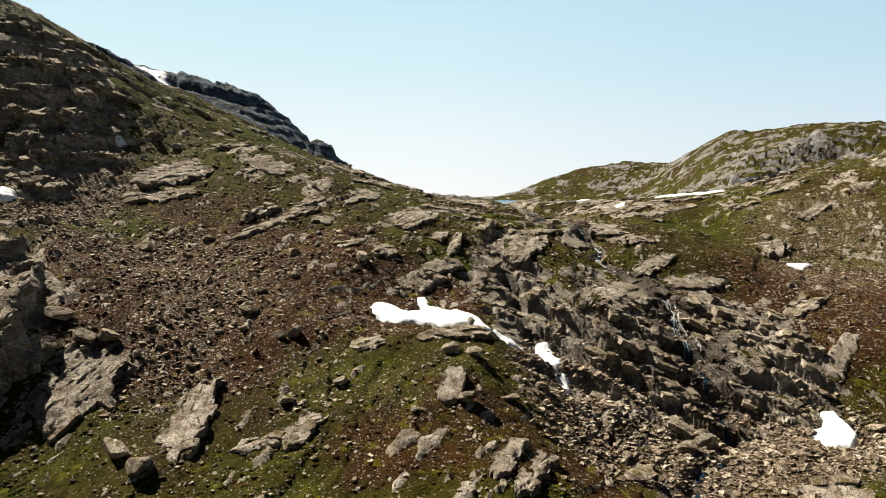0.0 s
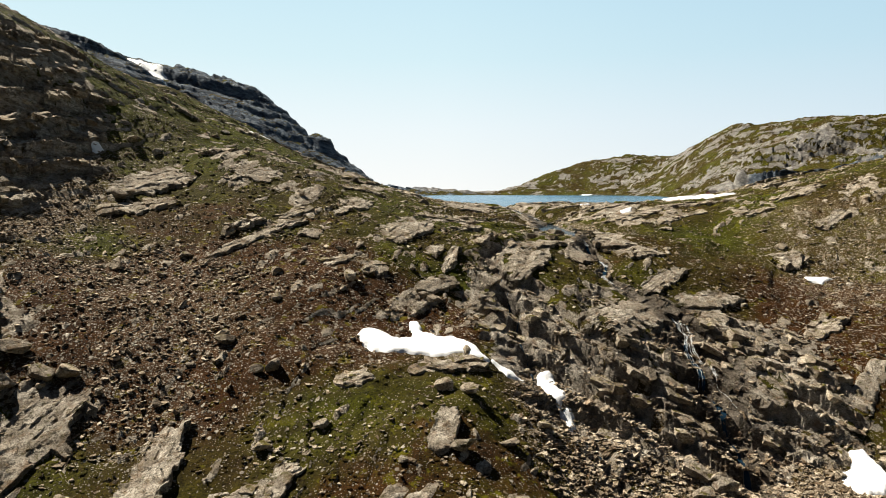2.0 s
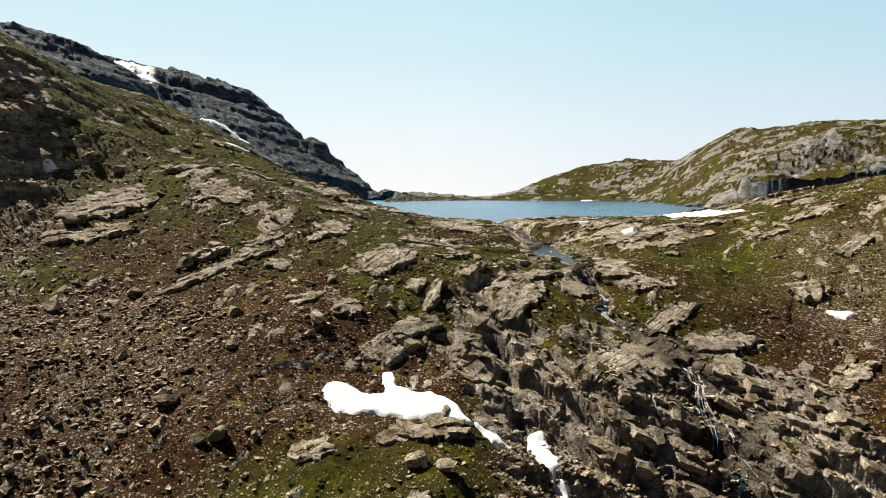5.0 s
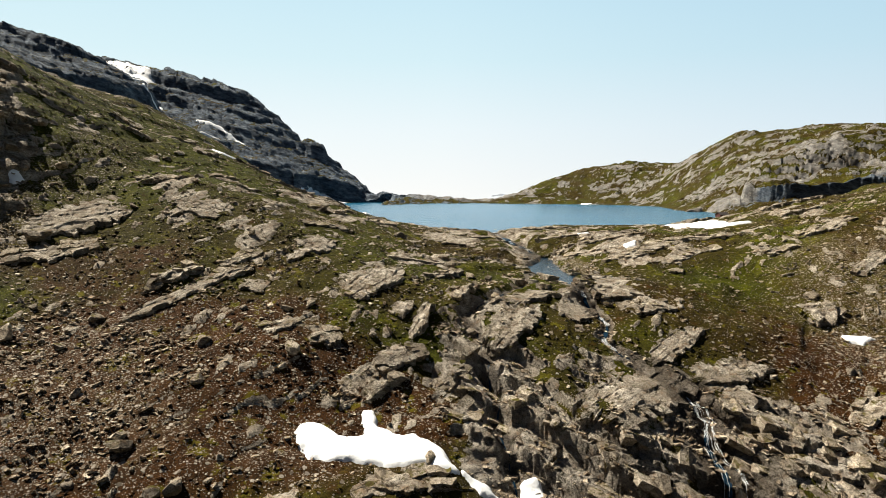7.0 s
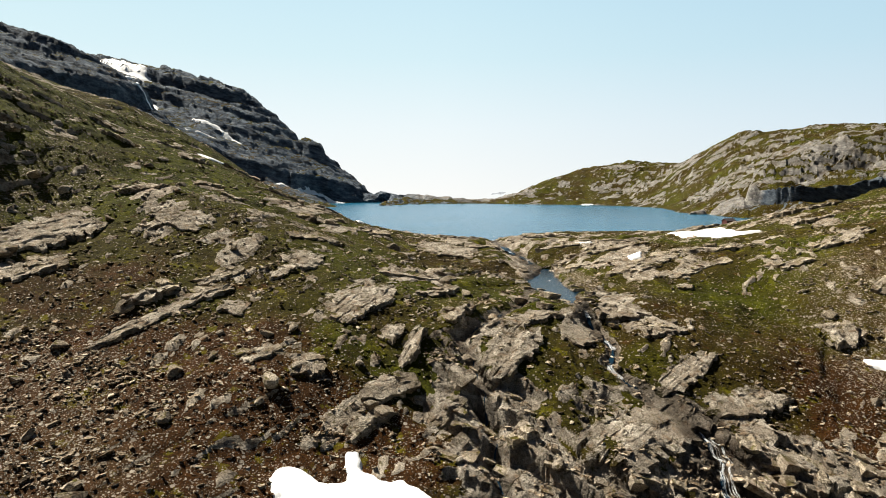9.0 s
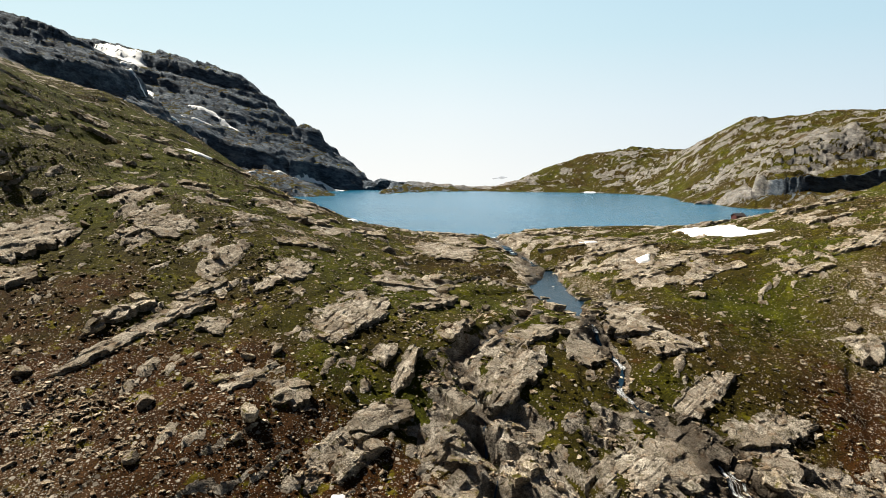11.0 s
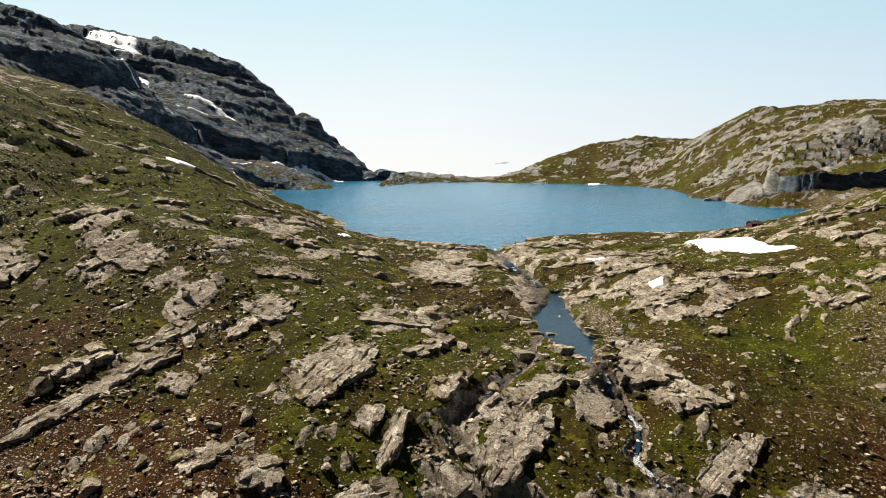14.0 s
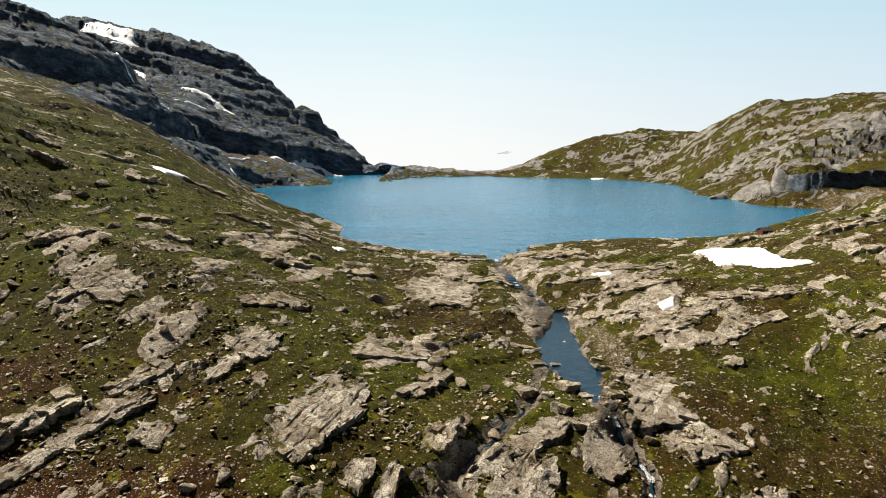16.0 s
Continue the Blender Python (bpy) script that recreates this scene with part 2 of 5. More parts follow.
LOWER_SLABS = [(-58.4, 106.3, 7.3, 5.9, 64, 3.4), (-38.7, 101.9, 8.1, 2.9, 96, 3), (9.2, 91.2, 5.2, 1.3, 65, 2.2), (12.5, 89, 6.5, 1.4, 63, 2.4), (1.2, 106, 4.2, 1.8, 70, 2.4), (51.1, 166.1, 7.3, 2.1, 42, 1.4), (-41.6, 166.3, 12.2, 1.5, 55, 1.2), (-29.8, 169.7, 2.7, 2.1, -15, 1), (-21.8, 192.3, 4.6, 3.3, 73, 1), (-24.3, 184.2, 3.5, 1.5, 70, 1), (-51.2, 202.2, 7.3, 4, -21, 1), (58.4, 132.7, 4.9, 3.7, -42, 2.6)]


def under_slab(x, y):
    """1 where a great slab lies, 0 beyond its rim."""
    out = np.zeros(np.shape(x))
    for gx, gy, long, wide, turn, rise in GREAT_SLABS + LOWER_SLABS:
        c, k = math.cos(radians(turn)), math.sin(radians(turn))
        near = (np.abs(x - gx) < 1.4 * long) & (np.abs(y - gy) < 1.4 * long)
        if near.any():
            dx, dy = x[near] - gx, y[near] - gy
            out[near] = np.maximum(out[near], 1 - smooth(0.8, 1.25, np.hypot((dx * c + dy * k) / long, (dx * k - dy * c) / (wide + 0.6))))
    return out


def zones(x, y):
    """Where the land is far mountain, cliff, scree, heath and near ground."""
    far = smooth(330, 480, y)
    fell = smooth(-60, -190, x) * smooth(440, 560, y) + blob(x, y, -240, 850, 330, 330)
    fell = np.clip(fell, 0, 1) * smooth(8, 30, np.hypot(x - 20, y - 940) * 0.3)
    crag = np.clip(blob(x, y, -112, 190, 27, 60, 8) + blob(x, y, -78, 118, 14, 22, 20), 0, 1)
    falls = np.clip(blob(x, y, 50, 138, 30, 32, -10) + 0.8 * blob(x, y, 18, 140, 14, 34, 15), 0, 1)
    return far, fell, crag, falls * (1 - 0.9 * under_slab(x, y))


def coarse(x, y):
    """The ground without its fine relief."""
    z = lie(x, y)
    knob = inside(x, y, KNOB) + 1.2 * fbm(x, y, 5, 3, 341)
    z = z + np.where(knob > -1, 6.0 * smooth(-0.4, 1.2, knob) * (1 - 0.6 * smooth(112, 128, y)), 0)
    wall = inside(x, y, WALL) + 2.5 * fbm(x, y, 14, 3, 343)
    z = z + np.where(wall > -4, 10 * smooth(-0.6, 2.2, wall) * (1 - smooth(8, 60, wall)), 0)
    z = z + 5.0 * blob(x, y, 214.1, 528.2, 16, 24) * smooth(-1, 2, z - LAKE_LEVEL)
    islet = blob(x, y, 192.9, 545.7, 9, 4.5)
    z = np.where(islet > 0.05, np.maximum(z, LAKE_LEVEL + 3.4 * islet - 1.3), z)
    far, fell, crag, falls = zones(x, y)
    p, s = x * GY - y * GX, x * GX + y * GY
    wob = fbm(x, y, 22, 3, 3)
    dry = smooth(-1.0, 2.5, z - LAKE_LEVEL)
    dry = dry + smooth(312, 286, y) * (1 - dry)
    z = z + dry * (0.9 * fbm(x, y, 26, 3, 7) + 0.5 * fbm(x, y, 9, 2, 11)) * (1 - 0.3 * falls) + dry * far * 3.5 * fbm(x, y, 60, 4, 23)
    # tilted slabs: a long rise to the lower side and a sharp drop
    for lam, amp, seed in ((17, 0.9, 31), (7.3, 0.42, 37)):
        q = p / lam + 1.1 * fbm(x, y, 2.6 * lam, 2, seed) + 0.25 * fbm(s * 0.4, p, lam * 0.5, 2, seed + 3)
        f = q - np.floor(q)
        saw = np.where(f < 0.88, f / 0.88, (1 - f) / 0.12)
        z = z + dry * amp * saw * smooth(-0.25, 0.45, fbm(x, y, 3.0 * lam, 2, seed + 5)) * (1 - 0.8 * far) * (1 - 0.5 * falls)
    # broken ledges in the cliffs
    for step, amp, mask, seed in ((5.5, 1.05, crag, 41), (2.3, 0.5, crag, 43), (4.2, 1.0, falls, 47), (1.5, 0.85, falls, 49), (30.0, 0.7, fell, 53), (11.0, 0.5, fell, 57), (4.5, 0.6, fell, 59), (8.0, 0.75, far * (1 - fell) * smooth(2, 8, z - LAKE_LEVEL) * smooth(-0.25, 0.25, fbm(x, y, 60, 3, 321)), 58)):
        dip_x, dip_y, torn = {41: (0.12, -0.15, 0.18), 43: (0.12, -0.15, 0.1), 47: (0.40, 0.0, 0.10), 49: (0.40, 0.0, 0.08), 53: (0.30, 0.0, 0.10), 57: (0.30, 0.0, 0.16), 59: (0.30, 0.0, 0.30)}.get(seed, (0.10, 0.05, 0.38))
        zz = z + dip_x * x + dip_y * y + 0.7 * step * fbm(x, y, 8 * step, 3, seed) + torn * step * blocky(x, y, (2.2 if seed < 50 else 1.5) * step, seed + 4)
        q = zz / step
        f = q - np.floor(q)
        ledge = smooth(0.78 if seed < 50 else 0.55 if seed == 58 else 0.70, 0.95, f) - f + 0.12
        z = z + mask * amp * step * ledge * np.clip(0.7 + 0.9 * fbm(x, y, 5 * step, 3, seed + 2), 0.1, 1.1)
    return z


def bareness(x, y):
    """Where slabs of bedrock lie bare in the turf."""
    p, s = x * GY - y * GX, x * GX + y * GY
    wide = fbm(s * 0.45, p, 6.0, 4, 107) + 0.30 * blob(x, y, 38, 272, 50, 52) + 0.16 * blob(x, y, 58, 236, 36, 34) - 0.6 * blob(x, y, 76, 192, 27, 24) - 0.3 * blob(x, y, 100, 165, 24, 40) - 0.3 * blob(x, y, -36, 138, 36, 26) - 0.25 * blob(x, y, -100, 285, 85, 90) - 0.12 * smooth(330, 430, y) - 0.12 * smooth(215, 190, y) - 0.6 * blob(x, y, -8, 118, 28, 24) - 0.25 * blob(x, y, -14, 160, 24, 14)
    small = fbm(s * 0.5, p, 2.4, 3, 207) - 0.12 + 0.35 * wide
    return np.maximum(smooth(0.28, 0.36, wide), smooth(0.30, 0.38, small))


def carve(x, y, z):
    """The ground cut by its watercourses, and where their beds lie."""
    d, w = course(x, y, BROOK)
    bed = 1 - smooth(0.7, 1.7, d / (w + 0.5))
    fall = -2.1 + 4.5 * smooth(232, 290, y)
    trough = fall + 0.25 + 0.42 * np.maximum(d - w - 0.6, 0) + 0.03 * np.maximum(d - 8, 0) ** 2 + 0.5 * np.abs(fbm(x, y, 5, 3, 317))
    z = np.where((y > 232) & (y < 315) & (d < 24), z + (np.minimum(z, trough) - z) * smooth(232, 240, y), z)
    z = z - (0.5 + 0.45 * smooth(215, 190, y)) * (1 - smooth(0.5, 1.5, (d + 0.7 * fbm(x, y, 4, 3, 313)) / (w + 0.4)))
    d, w = course(x, y, RIVULET)
    bed = np.maximum(bed, 1 - smooth(0.5, 1.5, d / (w + 0.6)))
    z = z - 1.5 * (1 - smooth(0.3, 2.0, d / (w + 0.8)))
    d = inside(x, y, POOL_RIM) + 0.9 * fbm(x, y, 3.0, 3, 311)
    rim = smooth(-9, -2.5, d) * smooth(1.2, -0.2, d)
    bank = POOL_LEVEL + 0.3 + 0.25 * fbm(x, y, 5, 3, 315) - 0.05 * d
    z = np.where(rim > 0, z * (1 - rim) + (0.3 * np.maximum(z, POOL_LEVEL + 0.25) + 0.7 * bank) * rim, z)
    return np.where(d > -0.8, z + (np.minimum(z, POOL_LEVEL - 0.7) - z) * smooth(-0.8, 0.9, d), z), bed


def ground(x, y):
    x, y = np.asarray(x, float), np.asarray(y, float)
    z, bed = carve(x, y, coarse(x, y))
    far, fell, crag, falls = zones(x, y)
    near = 1 - smooth(300, 420, y)
    cliff = np.clip(crag + falls, 0, 1)
    slabs = bareness(x, y) * (1 - cliff)
    bumps = 0.45 * fbm(x, y, 3.6, 3, 61) + 0.34 * (0.25 - np.abs(fbm(x, y, 1.5, 3, 67)))
    broken = 0.55 * blocky(x, y, 3.1, 63) + 0.32 * blocky(x, y, 1.35, 65)
    ridged = 0.3 - np.abs(fbm(x, y, 2.4, 3, 71))
    z = z + near * (1 - 0.6 * under_slab(x, y)) * (0.85 * bumps + (0.45 * cliff + 0.02 * falls + 0.34 * slabs) * broken + 0.2 * cliff * ridged + 0.35 * slabs + falls * 0.35 * blocky(x, y, 6.2, 69)) * (1 - (0.1 + 0.4 * smooth(240, 250, y)) * bed)
    land = smooth(-1, 3, z - LAKE_LEVEL)
    down = 0.55 * x + 0.84 * y
    z = z + fell * (1.6 * (0.25 - np.abs(fbm(0.28 * x - 0.3 * y, 1.0 * x + 0.5 * y, 13, 4, 74))) + 1.3 * (0.2 - np.abs(fbm(down, 0.22 * (0.84 * x - 0.55 * y), 9, 3, 76))) + 0.8 * blocky(x, y, 13, 75) + 0.8 * blocky(x, y, 5, 77) + 0.5 * fbm(x, y, 5, 2, 79))
    return z + (1 - near) * (1 - fell) * land * (3.0 * (0.22 - np.abs(fbm(x, y, 26, 4, 83))) + 0.7 * blocky(x, y, 14, 85) + 0.45 * blocky(x, y, 5.5, 87) + 1.6 * fbm(x, y, 11, 3, 88) + 0.6 * fbm(x, y, 5, 2, 89))


def steepness(x, y, e=0.6):
    return np.hypot(ground(x + e, y) - ground(x - e, y), ground(x, y + e) - ground(x, y - e)) / (2 * e)


def cover(x, y, slope):
    """How much of the ground is bare rock, scree and brown heath, and how lush its grass is."""
    far, fell, crag, falls = zones(x, y)
    scree = np.clip((0.42 * blob(x, y, -62, 134, 36, 42, 20) + 0.24 * blob(x, y, -28, 118, 40, 30)) * smooth(-0.35, 0.25, fbm(x, y, 11, 3, 121)) + blob(x, y, -92, 172, 16, 42, 10)
                    + blob(x, y, 36, 114, 24, 20) + 0.9 * blob(x, y, 62, 112, 26, 20) + 0.6 * blob(x, y, 104, 186, 26, 38) + blob(x, y, 43.5, 218, 4.5, 24, 4)
                    + 0.9 * blob(x, y, 20, 120, 10, 22) + 0.9 * blob(x, y, 242.7, 463.6, 30, 26) + 0.8 * blob(x, y, 305.5, 596.5, 40, 26) + 0.8 * blob(x, y, 344.3, 651.9, 44, 30) + 0.7 * blob(x, y, -190, 790, 90, 60, 30) + 0.35 * blob(x, y, -84, 215, 14, 22), 0, 1)
    heath = np.clip(blob(x, y, -40, 138, 54, 36, 10) + blob(x, y, 90, 152, 30, 30) + 0.35 * blob(x, y, 78, 172, 26, 14) + 0.7 * blob(x, y, -10, 142, 28, 12) + 0.10 * blob(x, y, 78, 188, 34, 18) + 0.6 * blob(x, y, 4, 96, 30, 14)
                    + 0.45 * blob(x, y, -62, 172, 26, 12, 30) + 0.5 * blob(x, y, -90, 160, 10, 20) + 0.35 * fbm(x, y, 30, 3, 101) + 0.04 - 0.3 * far, 0, 1)
    lush = np.clip(0.58 + 0.8 * fbm(x, y, 17, 3, 103) + 0.3 * blob(x, y, -40, 225, 50, 50) + 0.45 * blob(x, y, -92, 262, 75, 85) - 0.2 * far + 0.3 * blob(x, y, 72, 192, 30, 26) + 0.3 * blob(x, y, -6, 158, 26, 10) - 0.7 * heath, 0, 1)
    patch = fbm(x, y, 6.0, 3, 107)
    bare = bareness(x, y)
    rock = np.clip(0.7 * far * (1 - fell) * smooth(0.18, 0.34, fbm(0.5 * x, y, 9, 4, 117) + 0.25 * fbm(x, y, 60, 2, 118)) + smooth(0.75 - 0.2 * far, 1.25 - 0.3 * far, slope + (0.25 + 0.3 * far) * fbm(x, y, 2.5, 3, 109) * (1 - far) + 0.4 * far * fbm(x, y, 13, 4, 119) - 0.35 * far * (1 - fell) - 0.4 * blob(x, y, -95, 268, 80, 90)) + 0.95 * bare + smooth(0.30, 0.85, crag + 0.2 * patch) + smooth(0.35, 0.8, falls + 0.35 * patch) + 0.9 * blob(x, y, 10, 925, 150, 45) + blob(x, y, 192.9, 545.7, 12, 8) + 0.8 * blob(x, y, 212.3, 528.2, 18, 28) + fell * smooth(0.36, 0.72, slope + 0.3 * fbm(x, y, 24, 3, 113)), 0, 1)
    d, w = course(x, y, BROOK)
    wet = np.clip(1 - smooth(0.7, 1.5, (d + 1.1 * fbm(x, y, 4, 3, 313)) / (w + 0.5 + 2.8 * smooth(166, 156, y))), 0, 1)
    d, w = course(x, y, RIVULET)
    wet = np.maximum(wet, np.clip(1 - smooth(0.5, 1.5, (d + 0.9 * fbm(x, y, 2.5, 3, 319)) / (w + 0.6)), 0, 1))
    # painted shade along the face of the rock wall over the bay
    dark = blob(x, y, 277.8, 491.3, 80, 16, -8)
    wet = np.maximum(wet, 0.45 * falls * smooth(-0.3, 0.3, fbm(x, y, 9, 3, 123)) + 0.9 * blob(x, y, 51.5, 137, 9, 25))
    # last mask: shade and haze painted on far rock, slight staining at the falls
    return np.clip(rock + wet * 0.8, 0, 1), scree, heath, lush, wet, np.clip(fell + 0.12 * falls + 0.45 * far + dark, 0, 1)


# ---- materials ----
def material(name):
    m = bpy.data.materials.new(name)
    m.use_nodes = True
    nt = m.node_tree
    return m, nt, nt.nodes["Principled BSDF"]


def node(nt, kind, **values):
    n = nt.nodes.new(kind)
    for key, value in values.items():
        n.inputs[key.replace("_", " ")].default_value = value
    return n


def ramp(nt, fac, stops):
    n = nt.nodes.new("ShaderNodeValToRGB")
    e = n.color_ramp.elements
    while len(e) < len(stops):
        e.new(0.5)
    for k, (at, c) in zip(e, stops):
        k.position, k.color = at, (*c, 1) if len(c) == 3 else c
    nt.links.new(fac, n.inputs[0])
    return n.outputs[0]


def mix(nt, fac, a, b, blend="MIX"):
    n = nt.nodes.new("ShaderNodeMix")
    n.data_type, n.blend_type = "RGBA", blend
    for socket, value in ((n.inputs[0], fac), (n.inputs[6], a), (n.inputs[7], b)):
        if isinstance(value, (int, float)):
            socket.default_value = value
        elif isinstance(value, tuple):
            socket.default_value = (*value, 1)
        else:
            nt.links.new(value, socket)
    return n.outputs[2]


def maths(nt, op, a, b=0.0, clamp=False):
    n = nt.nodes.new("ShaderNodeMath")
    n.operation, n.use_clamp = op, clamp
    for socket, value in ((n.inputs[0], a), (n.inputs[1], b)):
        if isinstance(value, (int, float)):
            socket.default_value = value
        else:
            nt.links.new(value, socket)
    return n.outputs[0]


def grain(nt, scale, detail=4.0, rough=0.6, stretch=None, turn=0.0):
    """Noise in world metres, stretched along the grain of the rock if asked."""
    co = nt.nodes.new("ShaderNodeNewGeometry").outputs["Position"]
    if stretch:
        mp = nt.nodes.new("ShaderNodeMapping")
        mp.vector_type = "TEXTURE"
        mp.inputs["Scale"].default_value, mp.inputs["Rotation"].default_value = tuple(1 / k for k in stretch), (radians(19), radians(10.6), -turn)
        nt.links.new(co, mp.inputs["Vector"])
        co = mp.outputs[0]
    n = node(nt, "ShaderNodeTexNoise", Scale=scale, Detail=detail, Roughness=rough)
    nt.links.new(co, n.inputs["Vector"])
    return n.outputs[0]


def cells(nt, scale, feature="F1", out="Distance"):
    co = nt.nodes.new("ShaderNodeNewGeometry").outputs["Position"]
    n = node(nt, "ShaderNodeTexVoronoi", Scale=scale)
    n.feature = feature
    nt.links.new(co, n.inputs["Vector"])
    return n.outputs[out]


def bump(nt, height, strength, distance, bsdf):
    n = node(nt, "ShaderNodeBump", Strength=strength, Distance=distance)
    nt.links.new(height, n.inputs["Height"])
    nt.links.new(n.outputs[0], bsdf.inputs["Normal"])


def joints(nt, scale, wide):
    """Blocks of jointed, bedded rock: the distance to the next joint, and a random tone for each block."""
    co = nt.nodes.new("ShaderNodeNewGeometry").outputs["Position"]
    warp = node(nt, "ShaderNodeTexNoise", Scale=0.8 * scale, Detail=3.0)
    nt.links.new(co, warp.inputs["Vector"])
    add = nt.nodes.new("ShaderNodeVectorMath")
    add.operation = "MULTIPLY_ADD"
    nt.links.new(warp.outputs["Color"], add.inputs[0])
    add.inputs[1].default_value = (wide, wide, wide)
    nt.links.new(co, add.inputs[2])
    mp = nt.nodes.new("ShaderNodeMapping")
    mp.vector_type = "TEXTURE"
    mp.inputs["Rotation"].default_value, mp.inputs["Scale"].default_value = (radians(19), radians(10.6), STRIKE), (2.6, 1.0, 0.53)
    nt.links.new(add.outputs[0], mp.inputs["Vector"])
    edge, tone = node(nt, "ShaderNodeTexVoronoi", Scale=scale), node(nt, "ShaderNodeTexVoronoi", Scale=scale)
    edge.feature = "DISTANCE_TO_EDGE"
    for n in (edge, tone):
        nt.links.new(mp.outputs[0], n.inputs["Vector"])
    one = nt.nodes.new("ShaderNodeSeparateColor")
    nt.links.new(tone.outputs["Color"], one.inputs[0])
    return edge.outputs["Distance"], one.outputs[0]


def cracks(nt, scale, stretch, width):
    """Thin crooked lines along the foliation of the rock."""
    n = grain(nt, scale, 4, 0.55, stretch, -STRIKE)
    return ramp(nt, maths(nt, "ABSOLUTE", maths(nt, "SUBTRACT", n, 0.5)), [(0.0, (1, 1, 1)), (width, (0, 0, 0))])


def bare_rock(nt, tone=1.0):
    """Colour and relief of weathered gneiss: tan and grey slabs, foliation cracks, lichens, soil and rusty streaks."""
    big, fine = grain(nt, 0.35, 5, 0.65), grain(nt, 5.0, 6, 0.7)
    middle = grain(nt, 1.3, 6, 0.72)
    band = grain(nt, 1.4, 5, 0.6, (0.25, 1.6, 3.2), -STRIKE)
    wide, shade = joints(nt, 0.42, 1.1)
    c = ramp(nt, maths(nt, "ADD", maths(nt, "MULTIPLY", big, 0.45), maths(nt, "ADD", maths(nt, "MULTIPLY", middle, 0.35), maths(nt, "MULTIPLY", shade, 0.2))),
             [(0.32, (0.18 * tone, 0.142 * tone, 0.105 * tone)), (0.47, (0.385 * tone, 0.33 * tone, 0.26 * tone)), (0.64, (0.68 * tone, 0.61 * tone, 0.51 * tone))])
    c = mix(nt, maths(nt, "MULTIPLY", ramp(nt, band, [(0.42, (0, 0, 0)), (0.60, (1, 1, 1))]), 0.35), c, (0.21 * tone, 0.175 * tone, 0.14 * tone))
    c = mix(nt, ramp(nt, fine, [(0.41, (0.8, 0.8, 0.8)), (0.52, (0, 0, 0))]), c, (0.10 * tone, 0.085 * tone, 0.065 * tone))
    c = mix(nt, maths(nt, "MULTIPLY", ramp(nt, grain(nt, 0.6, 5, 0.7), [(0.53, (0, 0, 0)), (0.64, (1, 1, 1))]), 0.55), c, (0.20, 0.115, 0.055))
    c = mix(nt, maths(nt, "MULTIPLY", ramp(nt, grain(nt, 0.8, 6, 0.75), [(0.56, (0, 0, 0)), (0.62, (1, 1, 1))]), 0.75), c, mix(nt, fine, (0.03, 0.024, 0.008), (0.12, 0.10, 0.025)))
    long, short = cracks(nt, 0.55, (0.14, 1.2, 1.6), 0.022), cracks(nt, 1.5, (0.3, 1.1, 1.6), 0.018)
    open_joint = maths(nt, "MULTIPLY", ramp(nt, wide, [(0.0, (1, 1, 1)), (0.02, (0.5, 0.5, 0.5)), (0.045, (0, 0, 0))]), ramp(nt, grain(nt, 0.3, 4, 0.6), [(0.48, (0, 0, 0)), (0.60, (0.85, 0.85, 0.85))]))
    lines = maths(nt, "MULTIPLY", maths(nt, "MAXIMUM", long, maths(nt, "MULTIPLY", short, 0.7)), ramp(nt, grain(nt, 0.45, 4, 0.6), [(0.40, (0.1, 0.1, 0.1)), (0.58, (0.95, 0.95, 0.95))]))
    gap = maths(nt, "MAXIMUM", open_joint, lines)
    c = mix(nt, maths(nt, "MULTIPLY", gap, 0.85), c, (0.04, 0.030, 0.020))
    high = maths(nt, "ADD", maths(nt, "MULTIPLY", band, 0.6), maths(nt, "ADD", maths(nt, "MULTIPLY", fine, 0.35), maths(nt, "MULTIPLY", shade, 0.4)))
    high = maths(nt, "SUBTRACT", maths(nt, "ADD", high, maths(nt, "MULTIPLY", middle, 0.6)), maths(nt, "MULTIPLY", gap, 0.6))
    return c, high


def rock_material(name, tone, per_thing=True):
    m, nt, b = material(name)
    c, high = bare_rock(nt, tone)
    if per_thing:
        r = nt.nodes.new("ShaderNodeObjectInfo").outputs["Random"]
        c = mix(nt, 1.0, c, ramp(nt, r, [(0.0, (0.72, 0.70, 0.68)), (0.5, (0.95, 0.93, 0.90)), (1.0, (1.15, 1.12, 1.05))]), "MULTIPLY")
    else:
        r = nt.nodes.new("ShaderNodeNewGeometry").outputs["Random Per Island"]
        c = mix(nt, 1.0, c, ramp(nt, r, [(0.0, (0.48, 0.42, 0.36)), (0.5, (0.85, 0.78, 0.70)), (0.8, (1.2, 1.14, 1.06)), (1.0, (1.6, 1.56, 1.48))]), "MULTIPLY")
    # moss and soil on the flats
    up = nt.nodes.new("ShaderNodeSeparateXYZ")
    nt.links.new(nt.nodes.new("ShaderNodeNewGeometry").outputs["Normal"], up.inputs[0])
    if per_thing:
        flat = maths(nt, "MULTIPLY", ramp(nt, up.outputs[2], [(0.80, (0, 0, 0)), (0.93, (1, 1, 1))]), ramp(nt, grain(nt, 0.55, 5, 0.65), [(0.52, (0, 0, 0)), (0.60, (1, 1, 1))]))
        c = mix(nt, flat, c, ramp(nt, grain(nt, 2.0), [(0.35, (0.07, 0.045, 0.015)), (0.65, (0.10, 0.095, 0.018))]))
    nt.links.new(c, b.inputs["Base Color"])
    b.inputs["Roughness"].default_value, b.inputs["Specular IOR Level"].default_value = 0.9, 0.08
    bump(nt, high, 1.0, 0.3, b)
    return m


